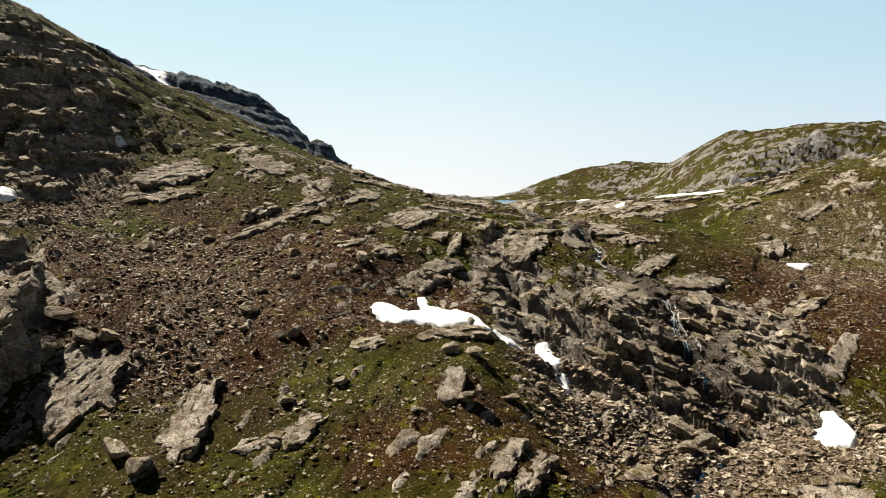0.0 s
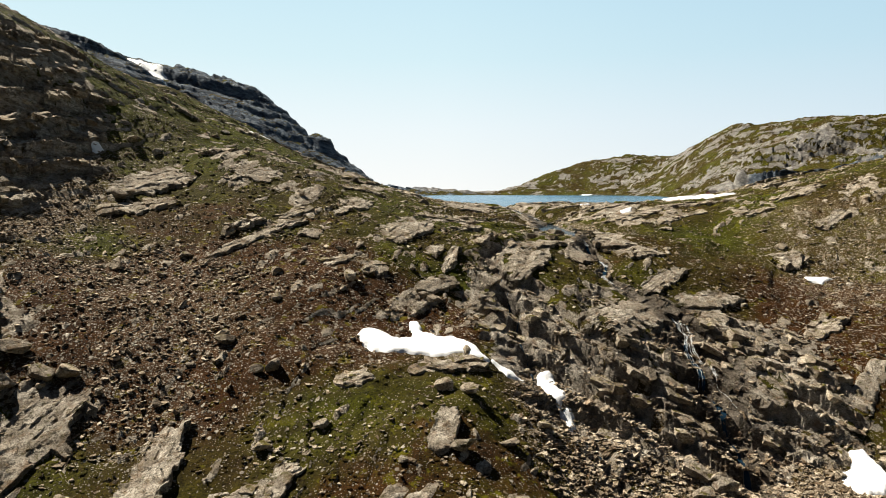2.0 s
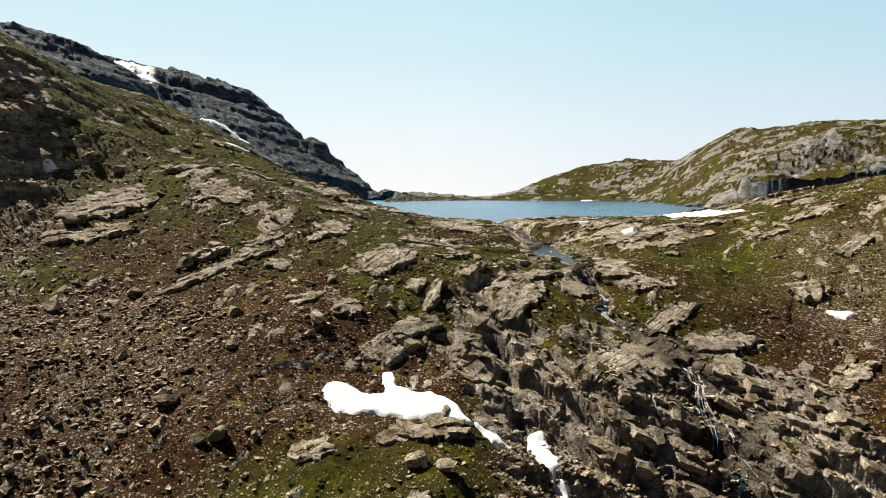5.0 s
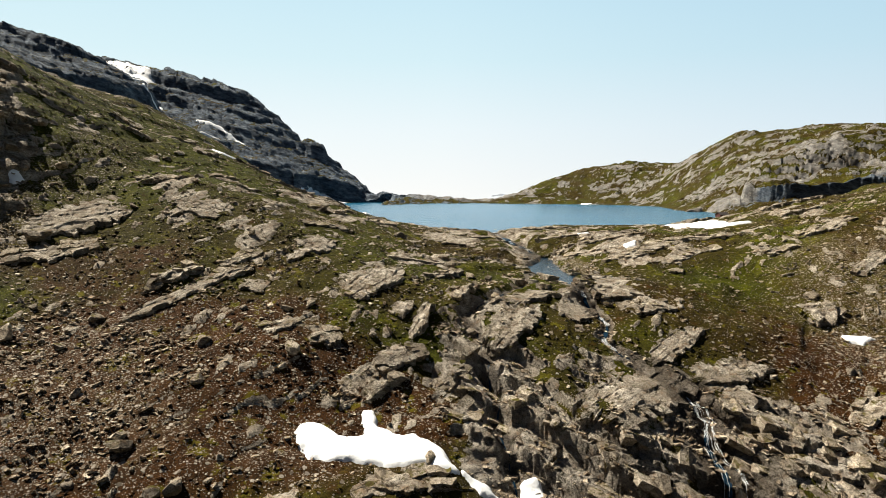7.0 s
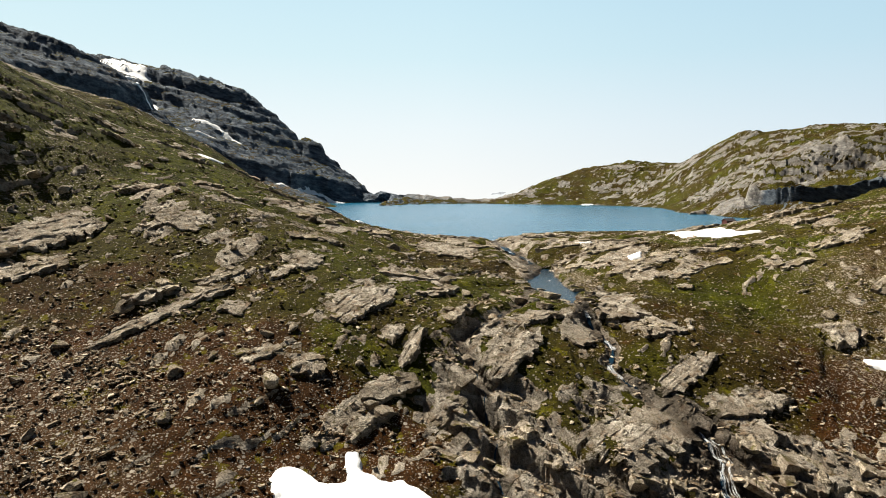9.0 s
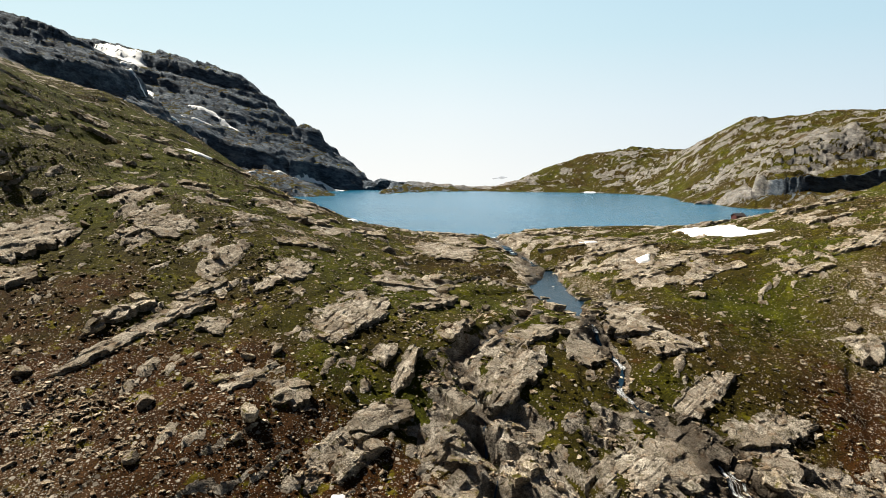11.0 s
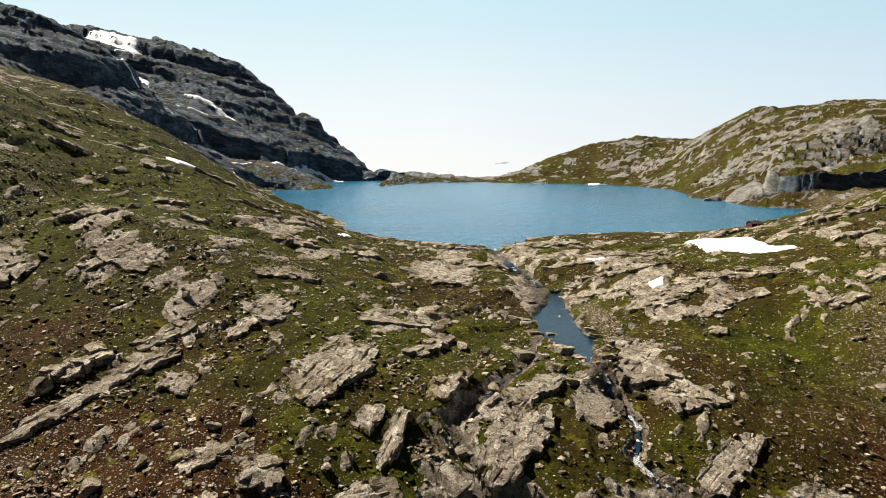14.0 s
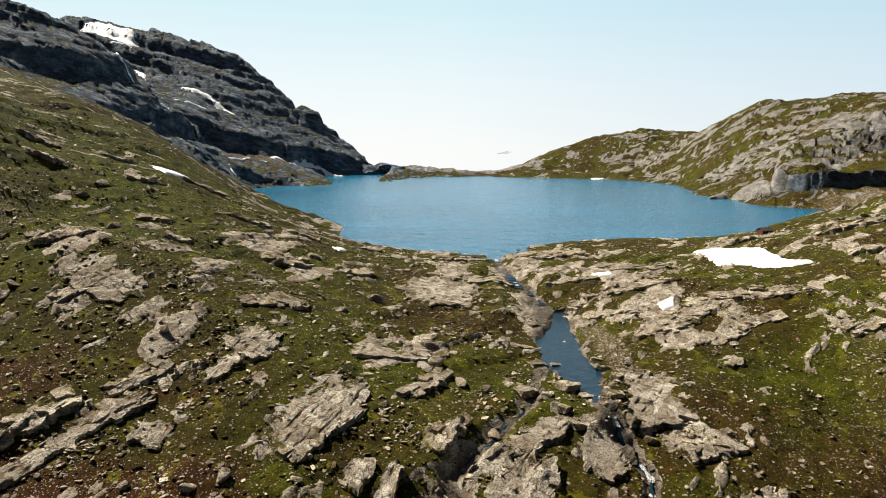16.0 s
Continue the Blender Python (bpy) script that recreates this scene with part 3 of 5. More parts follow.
def ground_material():
    m, nt, b = material("mountain_ground")

    def mask(name):
        n = nt.nodes.new("ShaderNodeAttribute")
        n.attribute_name = name
        return n.outputs["Fac"]
    rock, high = bare_rock(nt)
    mid, fine, tuft = grain(nt, 0.22, 5, 0.62), grain(nt, 1.1, 6, 0.68), grain(nt, 4.5, 5, 0.75)
    grass = ramp(nt, maths(nt, "ADD", maths(nt, "MULTIPLY", mid, 0.55), maths(nt, "MULTIPLY", fine, 0.45)),
                 [(0.36, (0.024, 0.021, 0.004)), (0.44, (0.064, 0.068, 0.006)), (0.53, (0.098, 0.106, 0.008)), (0.62, (0.165, 0.165, 0.012))])
    dull = ramp(nt, fine, [(0.32, (0.024, 0.015, 0.004)), (0.50, (0.062, 0.048, 0.007)), (0.66, (0.105, 0.082, 0.012))])
    heath = ramp(nt, maths(nt, "ADD", maths(nt, "MULTIPLY", mid, 0.4), maths(nt, "MULTIPLY", tuft, 0.6)),
                 [(0.36, (0.017, 0.008, 0.003)), (0.50, (0.072, 0.032, 0.008)), (0.60, (0.115, 0.052, 0.012)), (0.72, (0.15, 0.092, 0.016))])
    turf = mix(nt, mask("lush"), dull, grass)
    turf = mix(nt, ramp(nt, maths(nt, "ADD", maths(nt, "MULTIPLY", mask("heath"), 0.6), maths(nt, "MULTIPLY", grain(nt, 0.5, 5, 0.7), 0.6)), [(0.42, (0, 0, 0)), (0.66, (1, 1, 1))]), turf, heath)
    # hollows between tufts go near black: their shade, painted into the colour
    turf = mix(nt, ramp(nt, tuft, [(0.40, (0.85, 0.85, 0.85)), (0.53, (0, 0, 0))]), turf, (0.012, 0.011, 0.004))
    turf = mix(nt, ramp(nt, grain(nt, 0.28, 5, 0.7), [(0.575, (0, 0, 0)), (0.63, (0.85, 0.85, 0.85))]), turf, mix(nt, tuft, (0.08, 0.084, 0.006), (0.25, 0.245, 0.012)))
    turf = mix(nt, ramp(nt, grain(nt, 0.19, 6, 0.72), [(0.60, (0, 0, 0)), (0.68, (0.8, 0.8, 0.8))]), turf, mix(nt, tuft, (0.04, 0.016, 0.006), (0.14, 0.058, 0.014)))
    turf = mix(nt, maths(nt, "MULTIPLY", mask("scree"), ramp(nt, fine, [(0.40, (0.95, 0.95, 0.95)), (0.62, (0.3, 0.3, 0.3))])), turf, mix(nt, tuft, (0.065, 0.042, 0.023), (0.24, 0.175, 0.115)))
    turf = mix(nt, 1.0, turf, mix(nt, mask("lush"), (0.67, 0.565, 0.48), (0.60, 0.605, 0.28)), "MULTIPLY")
    # small stones strewn in the turf, thick in the scree
    some = 0.0
    for scale, thick, thin in ((4.6, 0.62, 0.055), (2.3, 0.55, 0.045), (1.15, 0.30, 0.012)):
        size = cells(nt, scale)
        tint = nt.nodes.new("ShaderNodeSeparateColor")
        nt.links.new(cells(nt, scale, "F1", "Color"), tint.inputs[0])
        stone = mix(nt, tint.outputs[0], (0.12, 0.098, 0.075), (0.56, 0.50, 0.42))
        stone = mix(nt, maths(nt, "MULTIPLY", fine, 0.5), stone, (0.13, 0.10, 0.07))
        here = maths(nt, "LESS_THAN", tint.outputs[1], maths(nt, "ADD", maths(nt, "MULTIPLY", maths(nt, "ADD", mask("scree"), maths(nt, "MULTIPLY", mask("heath"), 0.35)), thick), thin))
        here = maths(nt, "MULTIPLY", here, ramp(nt, maths(nt, "ADD", size, maths(nt, "MULTIPLY", maths(nt, "SUBTRACT", tuft, 0.5), 0.35)), [(0.34, (1, 1, 1)), (0.42, (0, 0, 0))]))
        turf = mix(nt, here, turf, stone)
        some = maths(nt, "MAXIMUM", maths(nt, "MULTIPLY", here, 0.8 / scale ** 0.5), some)
    edge = maths(nt, "ADD", mask("rock"), maths(nt, "MULTIPLY", maths(nt, "SUBTRACT", grain(nt, 0.9, 6, 0.75), 0.5), 1.3))
    edge = ramp(nt, edge, [(0.44, (0, 0, 0)), (0.58, (1, 1, 1))])
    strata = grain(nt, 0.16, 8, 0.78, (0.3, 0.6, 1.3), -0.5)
    # the fell's shade and blue haze, put into the rock colour
    shade_haze_rock = ramp(nt, strata, [(0.41, (0.016, 0.026, 0.040)), (0.48, (0.055, 0.08, 0.115)), (0.55, (0.12, 0.155, 0.20)), (0.63, (0.25, 0.28, 0.31))])
    rock = mix(nt, maths(nt, "MULTIPLY", mask("shade_haze_stain"), 0.9), rock, shade_haze_rock)
    high = maths(nt, "ADD", high, maths(nt, "MULTIPLY", maths(nt, "MULTIPLY", mask("shade_haze_stain"), strata), 6.0))
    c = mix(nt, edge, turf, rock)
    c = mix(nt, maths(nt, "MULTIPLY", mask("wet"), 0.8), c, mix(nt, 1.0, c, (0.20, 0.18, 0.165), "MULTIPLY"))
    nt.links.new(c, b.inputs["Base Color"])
    nt.links.new(maths(nt, "SUBTRACT", 0.88, maths(nt, "MULTIPLY", mask("wet"), 0.5)), b.inputs["Roughness"])
    b.inputs["Specular IOR Level"].default_value = 0.06
    rough = maths(nt, "ADD", maths(nt, "MULTIPLY", tuft, 0.7), maths(nt, "MULTIPLY", fine, 0.8))
    rough = maths(nt, "ADD", rough, some)
    n = nt.nodes.new("ShaderNodeMix")
    nt.links.new(edge, n.inputs[0]), nt.links.new(rough, n.inputs[2]), nt.links.new(high, n.inputs[3])
    bump(nt, n.outputs[0], 1.0, 0.45, b)
    return m


def snow_material():
    m, nt, b = material("old_snow")
    c = ramp(nt, grain(nt, 0.6, 5, 0.7), [(0.35, (0.80, 0.82, 0.84)), (0.60, (0.90, 0.91, 0.92)), (0.78, (0.74, 0.74, 0.73))])
    nt.links.new(c, b.inputs["Base Color"])
    b.inputs["Roughness"].default_value = 0.7
    bump(nt, grain(nt, 2.2, 4), 0.5, 0.15, b)
    return m


def water_material(name, deep, ripple, height, roughness):
    m, nt, b = material(name)
    c = mix(nt, ramp(nt, maths(nt, "ADD", maths(nt, "MULTIPLY", grain(nt, 0.012, 3, 0.5), 0.6), maths(nt, "MULTIPLY", grain(nt, 0.09, 4, 0.7, (0.25, 1.0, 1.0), 0.15), 0.4)), [(0.38, (0, 0, 0)), (0.62, (1, 1, 1))]), deep, tuple(1.6 * v for v in deep))
    nt.links.new(c, b.inputs["Base Color"])
    b.inputs["Roughness"].default_value, b.inputs["IOR"].default_value, b.inputs["Specular IOR Level"].default_value = roughness, 1.33, 0.4 if ripple < 1 else 0.22
    h = maths(nt, "ADD", grain(nt, ripple, 4, 0.6, (1.0, 0.6, 1.0), 0.4), maths(nt, "MULTIPLY", grain(nt, ripple * 0.2, 3, 0.5), 2.0))
    bump(nt, h, 0.8, height, b)
    return m


def foam_material():
    m, nt, b = material("white_water")
    c = ramp(nt, grain(nt, 2.2, 6, 0.75, (3.0, 3.0, 0.35)), [(0.34, (0.25, 0.27, 0.27)), (0.46, (0.7, 0.73, 0.75)), (0.58, (0.92, 0.94, 0.95))])
    nt.links.new(c, b.inputs["Base Color"])
    nt.links.new(ramp(nt, grain(nt, 2.6, 6, 0.75, (2.0, 2.0, 0.4)), [(0.40, (0, 0, 0)), (0.62, (1, 1, 1))]), b.inputs["Alpha"])
    b.inputs["Roughness"].default_value = 0.35
    bump(nt, grain(nt, 3.0, 5, 0.7, (2.0, 2.0, 0.4)), 0.8, 0.12, b)
    return m


def plain(name, colour, roughness=0.7, wear=0.25):
    m, nt, b = material(name)
    c = mix(nt, ramp(nt, grain(nt, 3.0, 5, 0.7), [(0.35, (0, 0, 0)), (0.7, (1, 1, 1))]), tuple(v * (1 - wear) for v in colour), tuple(v * (1 + wear) for v in colour))
    nt.links.new(c, b.inputs["Base Color"])
    b.inputs["Roughness"].default_value = roughness
    return m


GROUND, ROCK, STONES = ground_material(), rock_material("weathered_gneiss", 1.0), rock_material("scree_stone", 1.05, False)
SNOW, FOAM = snow_material(), foam_material()
LAKE = water_material("lake_water", (0.003, 0.068, 0.13), 0.55, 0.5, 0.2)
POOL = water_material("brook_water", (0.006, 0.018, 0.032), 2.5, 0.10, 0.15)


# ---- mesh helpers ----
def mesh_of(name, verts, faces, mat, flat=False, sharp=0.0):
    """One mesh from arrays of vertices and of triangles or quads."""
    me = bpy.data.meshes.new(name)
    verts, faces = np.asarray(verts, np.float32), np.asarray(faces, np.int32)
    n = faces.shape[1]
    me.vertices.add(len(verts)), me.loops.add(faces.size), me.polygons.add(len(faces))
    me.vertices.foreach_set("co", verts.ravel())
    me.loops.foreach_set("vertex_index", faces.ravel())
    me.polygons.foreach_set("loop_start", np.arange(0, faces.size, n, dtype=np.int32))
    me.polygons.foreach_set("use_smooth", np.full(len(faces), not flat))
    me.update(calc_edges=True)
    me.validate()
    if sharp:
        me.set_sharp_from_angle(angle=radians(sharp))
    me.materials.append(mat)
    return me


def quads(nu, nv, keep=None):
    i = np.arange(nu * nv).reshape(nu, nv)
    f = np.stack([i[:-1, :-1], i[1:, :-1], i[1:, 1:], i[:-1, 1:]], -1).reshape(-1, 4)
    return f if keep is None else f[keep[f].any(1)]


# ---- the ground: one sheet, finer where the land is near ----
def land():
    ys = [-1500.0, -700, -300, -160, -110, -80, -60, -48] + [-40 + 2.5 * i for i in range(16)] + [1.2 * i for i in range(45)] + [54.0, 55.0]
    while ys[-1] < 1120:
        y = ys[-1]
        ys.append(y + (0.42 if y < 205 else 0.42 + 0.0031 * (y - 205)) + (0.25 if y < 80 else 0))
    ys += [1150, 1200, 1300, 1450, 1700, 2100, 2700, 3500, 4600]
    ys = np.array(ys)
    us = np.r_[-9, -6, -4, -2.6, -1.8, -1.35, -1.15, np.linspace(-1.04, 1.04, 750), 1.15, 1.35, 1.8, 2.6, 4, 6, 9]
    half = 0.70 * np.maximum(ys, 60) + 26
    x = us[None, :] * half[:, None]
    y = np.broadcast_to(ys[:, None], x.shape)
    z = ground(x.ravel(), y.ravel()).reshape(x.shape)
    gy = np.gradient(z, axis=0) / np.gradient(y, axis=0)
    gx = np.gradient(z, axis=1) / np.gradient(x, axis=1)
    slope = np.hypot(gx, gy)
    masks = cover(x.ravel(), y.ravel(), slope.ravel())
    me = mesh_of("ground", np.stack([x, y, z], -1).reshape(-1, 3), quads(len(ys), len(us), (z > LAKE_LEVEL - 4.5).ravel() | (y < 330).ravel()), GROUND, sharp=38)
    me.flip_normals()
    for name, values in zip(("rock", "scree", "heath", "lush", "wet", "shade_haze_stain"), masks):
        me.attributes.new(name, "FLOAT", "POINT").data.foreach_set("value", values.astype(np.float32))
    return tagged(new("ground", me), "mountainside of grass, heath, scree and bare gneiss", "ground", kind="structure")


land()
v = [(-170, 296, LAKE_LEVEL), (330, 296, LAKE_LEVEL), (330, 940, LAKE_LEVEL), (-240, 940, LAKE_LEVEL)]
tagged(new("lake", mesh_of("lake", v, [(0, 1, 2, 3)], LAKE)), "wind-rippled blue mountain lake below the fells", "lake", kind="structure")


def haze():
    """The bright hazy sky low over the land past the lake's end."""
    m, nt, b = material("far_haze")
    nt.nodes.remove(b)
    up = nt.nodes.new("ShaderNodeSeparateXYZ")
    nt.links.new(nt.nodes.new("ShaderNodeNewGeometry").outputs["Position"], up.inputs[0])
    high = maths(nt, "DIVIDE", up.outputs[2], 2400.0, True)
    e = node(nt, "ShaderNodeEmission", Strength=0.45)
    across = maths(nt, "ADD", maths(nt, "DIVIDE", up.outputs[0], 6000.0), 0.5, True)
    side = ramp(nt, across, [(0.1, (1.05, 1.03, 1.01)), (0.5, (1.0, 1.0, 1.0)), (0.9, (0.80, 0.86, 0.92))])
    nt.links.new(mix(nt, 1.0, ramp(nt, high, [(0.0, (1.0, 1.0, 0.99)), (0.16, (0.88, 0.96, 1.0)), (0.34, (0.70, 0.89, 0.97)), (0.60, (0.56, 0.80, 0.94))]), side, "MULTIPLY"), e.inputs[0])
    clear = nt.nodes.new("ShaderNodeBsdfTransparent")
    both = nt.nodes.new("ShaderNodeMixShader")
    nt.links.new(ramp(nt, high, [(0.5, (0, 0, 0)), (0.95, (1, 1, 1))]), both.inputs[0]), nt.links.new(e.outputs[0], both.inputs[1]), nt.links.new(clear.outputs[0], both.inputs[2])
    nt.links.new(both.outputs[0], nt.nodes["Material Output"].inputs[0])
    a = np.linspace(radians(-75), radians(75), 61)
    v = [(4300 * math.sin(t), 4300 * math.cos(t), z) for t in a for z in (-900, 2400)]
    f = [(2 * i, 2 * i + 1, 2 * i + 3, 2 * i + 2) for i in range(60)]
    tagged(new("backdrop_sky", mesh_of("backdrop_sky", v, f, m)), "pale blue sky whitening into bright haze", "haze", kind="structure")


haze()


def far_cloud():
    bm = bmesh.new()
    bmesh.ops.create_uvsphere(bm, u_segments=24, v_segments=10, radius=1)
    for w in bm.verts:
        w.co = Vector((w.co.x * 46, w.co.y * 20, w.co.z * 6 * (1 + 0.4 * math.sin(5 * w.co.x)) + 5 * w.co.x))
    me = bpy.data.meshes.new("far_cloud")
    bm.to_mesh(me)
    bm.free()
    thin = plain("grey_cloud", (0.88, 0.90, 0.92), 1.0, 0.03)
    thin.node_tree.nodes["Principled BSDF"].inputs["Alpha"].default_value = 0.22
    me.materials.append(thin)
    ob = tagged(new("far_cloud", me), "thin grey cloud streak in the far haze", "cloud", kind="structure")
    ob.location = (335, 4150, -14)


far_cloud()


# ---- split slabs ----
def slab_mesh(seed):
    """A slab split from the bed: flat above and below, its sides broken along a few joints, its edges chipped."""
    rng = np.random.default_rng(seed)
    bm = bmesh.new()
    bmesh.ops.create_cube(bm, size=2)
    bmesh.ops.subdivide_edges(bm, edges=bm.edges[:], cuts=3, use_grid_fill=True)
    cuts = [(rng.uniform(0, 6.283), rng.uniform(0.72, 0.98), rng.uniform(-0.25, 0.25)) for _ in range(5)]
    step = rng.uniform(-0.3, 0.5)
    for w in bm.verts:
        q = np.array(w.co)
        if q[2] > 0.4 and q[0] > step:
            q[2] -= 0.55
        for turn, d, lean in cuts:
            n = np.array([math.cos(turn), math.sin(turn), lean])
            over = q @ n - d
            if over > 0:
                q = q - n * over / (n @ n)
        w.co = Vector(q + rng.uniform(-0.045, 0.045, 3))
    me = bpy.data.meshes.new("rock_slab")
    bm.to_mesh(me)
    bm.free()
    me.set_sharp_from_angle(angle=radians(22))
    me.materials.append(ROCK)
    return me


SLABS = [slab_mesh(900 + i) for i in range(10)]


# ---- rock outcrops: x, y, half length, half width, turn, rise (metres, degrees) ----
WEST_OUTCROPS = [(-22.7, 208.2, 6.6, 2.8, 34, 1), (1.4, 202.7, 8.6, 3.4, 22, 1.5), (7.3, 191, 7.1, 1.8, 63, 1.8), (10.6, 175, 4.6, 1.9, 58, 2.2), (-36.5, 174, 5, 2.4, 52, 1.2), (-46.5, 170.5, 6.5, 2.4, 58, 3.0), (-36, 181, 5, 1.6, 50, 1.4), (-6.8, 172.2, 7, 1.6, 56, 1.6)]
BROOK_OUTCROPS = [(41.5, 185.7, 3.7, 1.9, 10, 2.3), (47.3, 236.2, 7.7, 2.4, -6, 1.1), (53.8, 251.5, 15, 2.6, 12, 1.1), (49, 181.2, 6, 4, 29, 1.6), (15, 293, 9.2, 3.6, 14, 1.2), (46, 297.7, 11, 3.6, 30, 1.3), (28.5, 204, 4, 1.7, 42, 0.9), (66.7, 233.2, 8.8, 4, 33, 1), (56.9, 224.2, 8.2, 3.2, 20, 1), (64.7, 277.7, 9.6, 5, -8, 1), (44, 262, 7, 2.2, 5, 1), (21, 262, 8, 2.6, 25, 1.1)]
EAST_OUTCROPS = [(84.2, 239, 11.9, 4, -3, 1.1), (78.6, 225.7, 4.6, 2.6, 9, 1), (69.9, 219.7, 7.5, 1.9, 39, 0.9), (64.5, 207, 3.6, 1.9, 47, 1.1), (95.2, 217, 4.6, 3.2, 13, 1), (125.8, 266, 6, 5, -23, 2.2), (90.2, 188.6, 4.2, 4.2, 18, 3.4), (108.6, 198.7, 6.7, 2.6, 29, 1.6), (82, 154.2, 6.9, 2.6, 38, 1.5), (112, 225, 8, 3.5, 10, 1.4), (140, 300, 12, 5, 0, 2), (110, 318, 10, 4, 8, 1.6), (160, 322, 12, 5, -10, 2.4)]
BROW_OUTCROPS = [(-14, 154.7, 3, 2.6, 30, 1.5), (-21.6, 155.7, 3.7, 2.2, 37, 1.1), (-74.1, 177, 8.6, 3.4, 32, 2.2), (-3.4, 147, 4.2, 2.2, 50, 2.4), (-0.4, 154.2, 4.9, 2.1, 28, 1.8), (11.5, 146.5, 6.7, 3.2, 55, 2.4), (9.7, 153.2, 5.5, 1.9, 46, 1.8), (19.8, 148.2, 2.6, 2.2, 30, 2.8), (23.3, 138.5, 2.3, 1.4, 70, 2.4), (13.4, 171.5, 6.1, 2.2, 47, 2), (1.8, 124.2, 6.8, 2.4, 15, 1.5), (-56, 199, 5, 2.2, 45, 1.3), (-66, 216, 6, 2.5, 40, 2)]
CRAG_OUTCROPS = [(-130.4, 210.6, 5.3, 2.5, 55, 3.18), (-125.2, 214.8, 4.8, 2.4, 65, 3.96), (-119.4, 201.6, 7.3, 3.5, 44, 3.3), (-115.2, 205.8, 5.8, 3.5, 36, 2.82), (-116.3, 190.8, 7.8, 2.4, 46, 3.72), (-108.5, 182.4, 5.2, 2.8, 70, 3.84), (-109.5, 198, 7.9, 3.6, 53, 2.52), (-105.4, 205.8, 6.6, 3.3, 62, 2.82), (-108.4, 173.4, 5.4, 2.8, 65, 3.84), (-101.7, 175.2, 4.5, 2.8, 49, 3.84), (-103.9, 164.4, 6.3, 3, 68, 2.88), (-121, 233.4, 6.1, 2.7, 46, 3.78), (-101.4, 188.4, 4.7, 2.5, 70, 4.08), (-98.5, 198, 6.3, 3.3, 51, 2.64), (-104, 215, 6.9, 2.5, 42, 3.48), (-97, 165, 6, 2.7, 57, 3.66)]
FALLS_OUTCROPS = [(60, 149, 6, 3, -14, 2.4), (66.5, 140, 5.5, 3.4, -18, 2.6), (41, 137, 4.2, 2.4, -16, 2.6), (33.4, 130, 4.6, 2.6, -20, 2.6), (44, 127, 4.4, 2, -22, 2.4), (62, 122, 4, 2.2, -6, 2.4)]
SHOULDER_OUTCROPS = [(-27, 237, 5.6, 3.2, 12, 2.2), (-12, 244, 4.3, 2.4, 32, 1.8), (-42, 262, 5, 2.7, 18, 2), (-30, 268, 5, 2.4, 32, 1.8), (-58, 238, 3.7, 2.1, 24, 1.6), (-70, 262, 5, 2.4, 44, 1.8), (-88, 250, 4.3, 2.4, 29, 1.9), (-15, 290, 5.6, 2.4, 30, 1.4), (-48, 228, 2.5, 1.6, 24, 1.2), (-84, 276, 5, 2.4, 42, 1.8), (-62, 284, 5.6, 2.4, 19, 1.8), (-98, 262, 5, 2.4, 47, 1.9)]
FOOT_OUTCROPS = [(-21.5, 99.8, 4.3, 2.2, 50, 1.6), (-27.4, 97.2, 3.8, 1.6, 10, 1.3), (-13.1, 119, 3.2, 2.4, 20, 1.5), (41.9, 125, 5.5, 2.8, 5, 3.2), (41.7, 131.8, 4.6, 3.2, 0, 2.8), (70.3, 135, 4.4, 4, 20, 2.6), (56.2, 96.2, 5.2, 3, -10, 1.8), (36, 137.5, 5, 2.2, 8, 2.6), (63, 145, 6, 2.6, -8, 2.8), (-70, 110, 5, 4, 60, 4)]



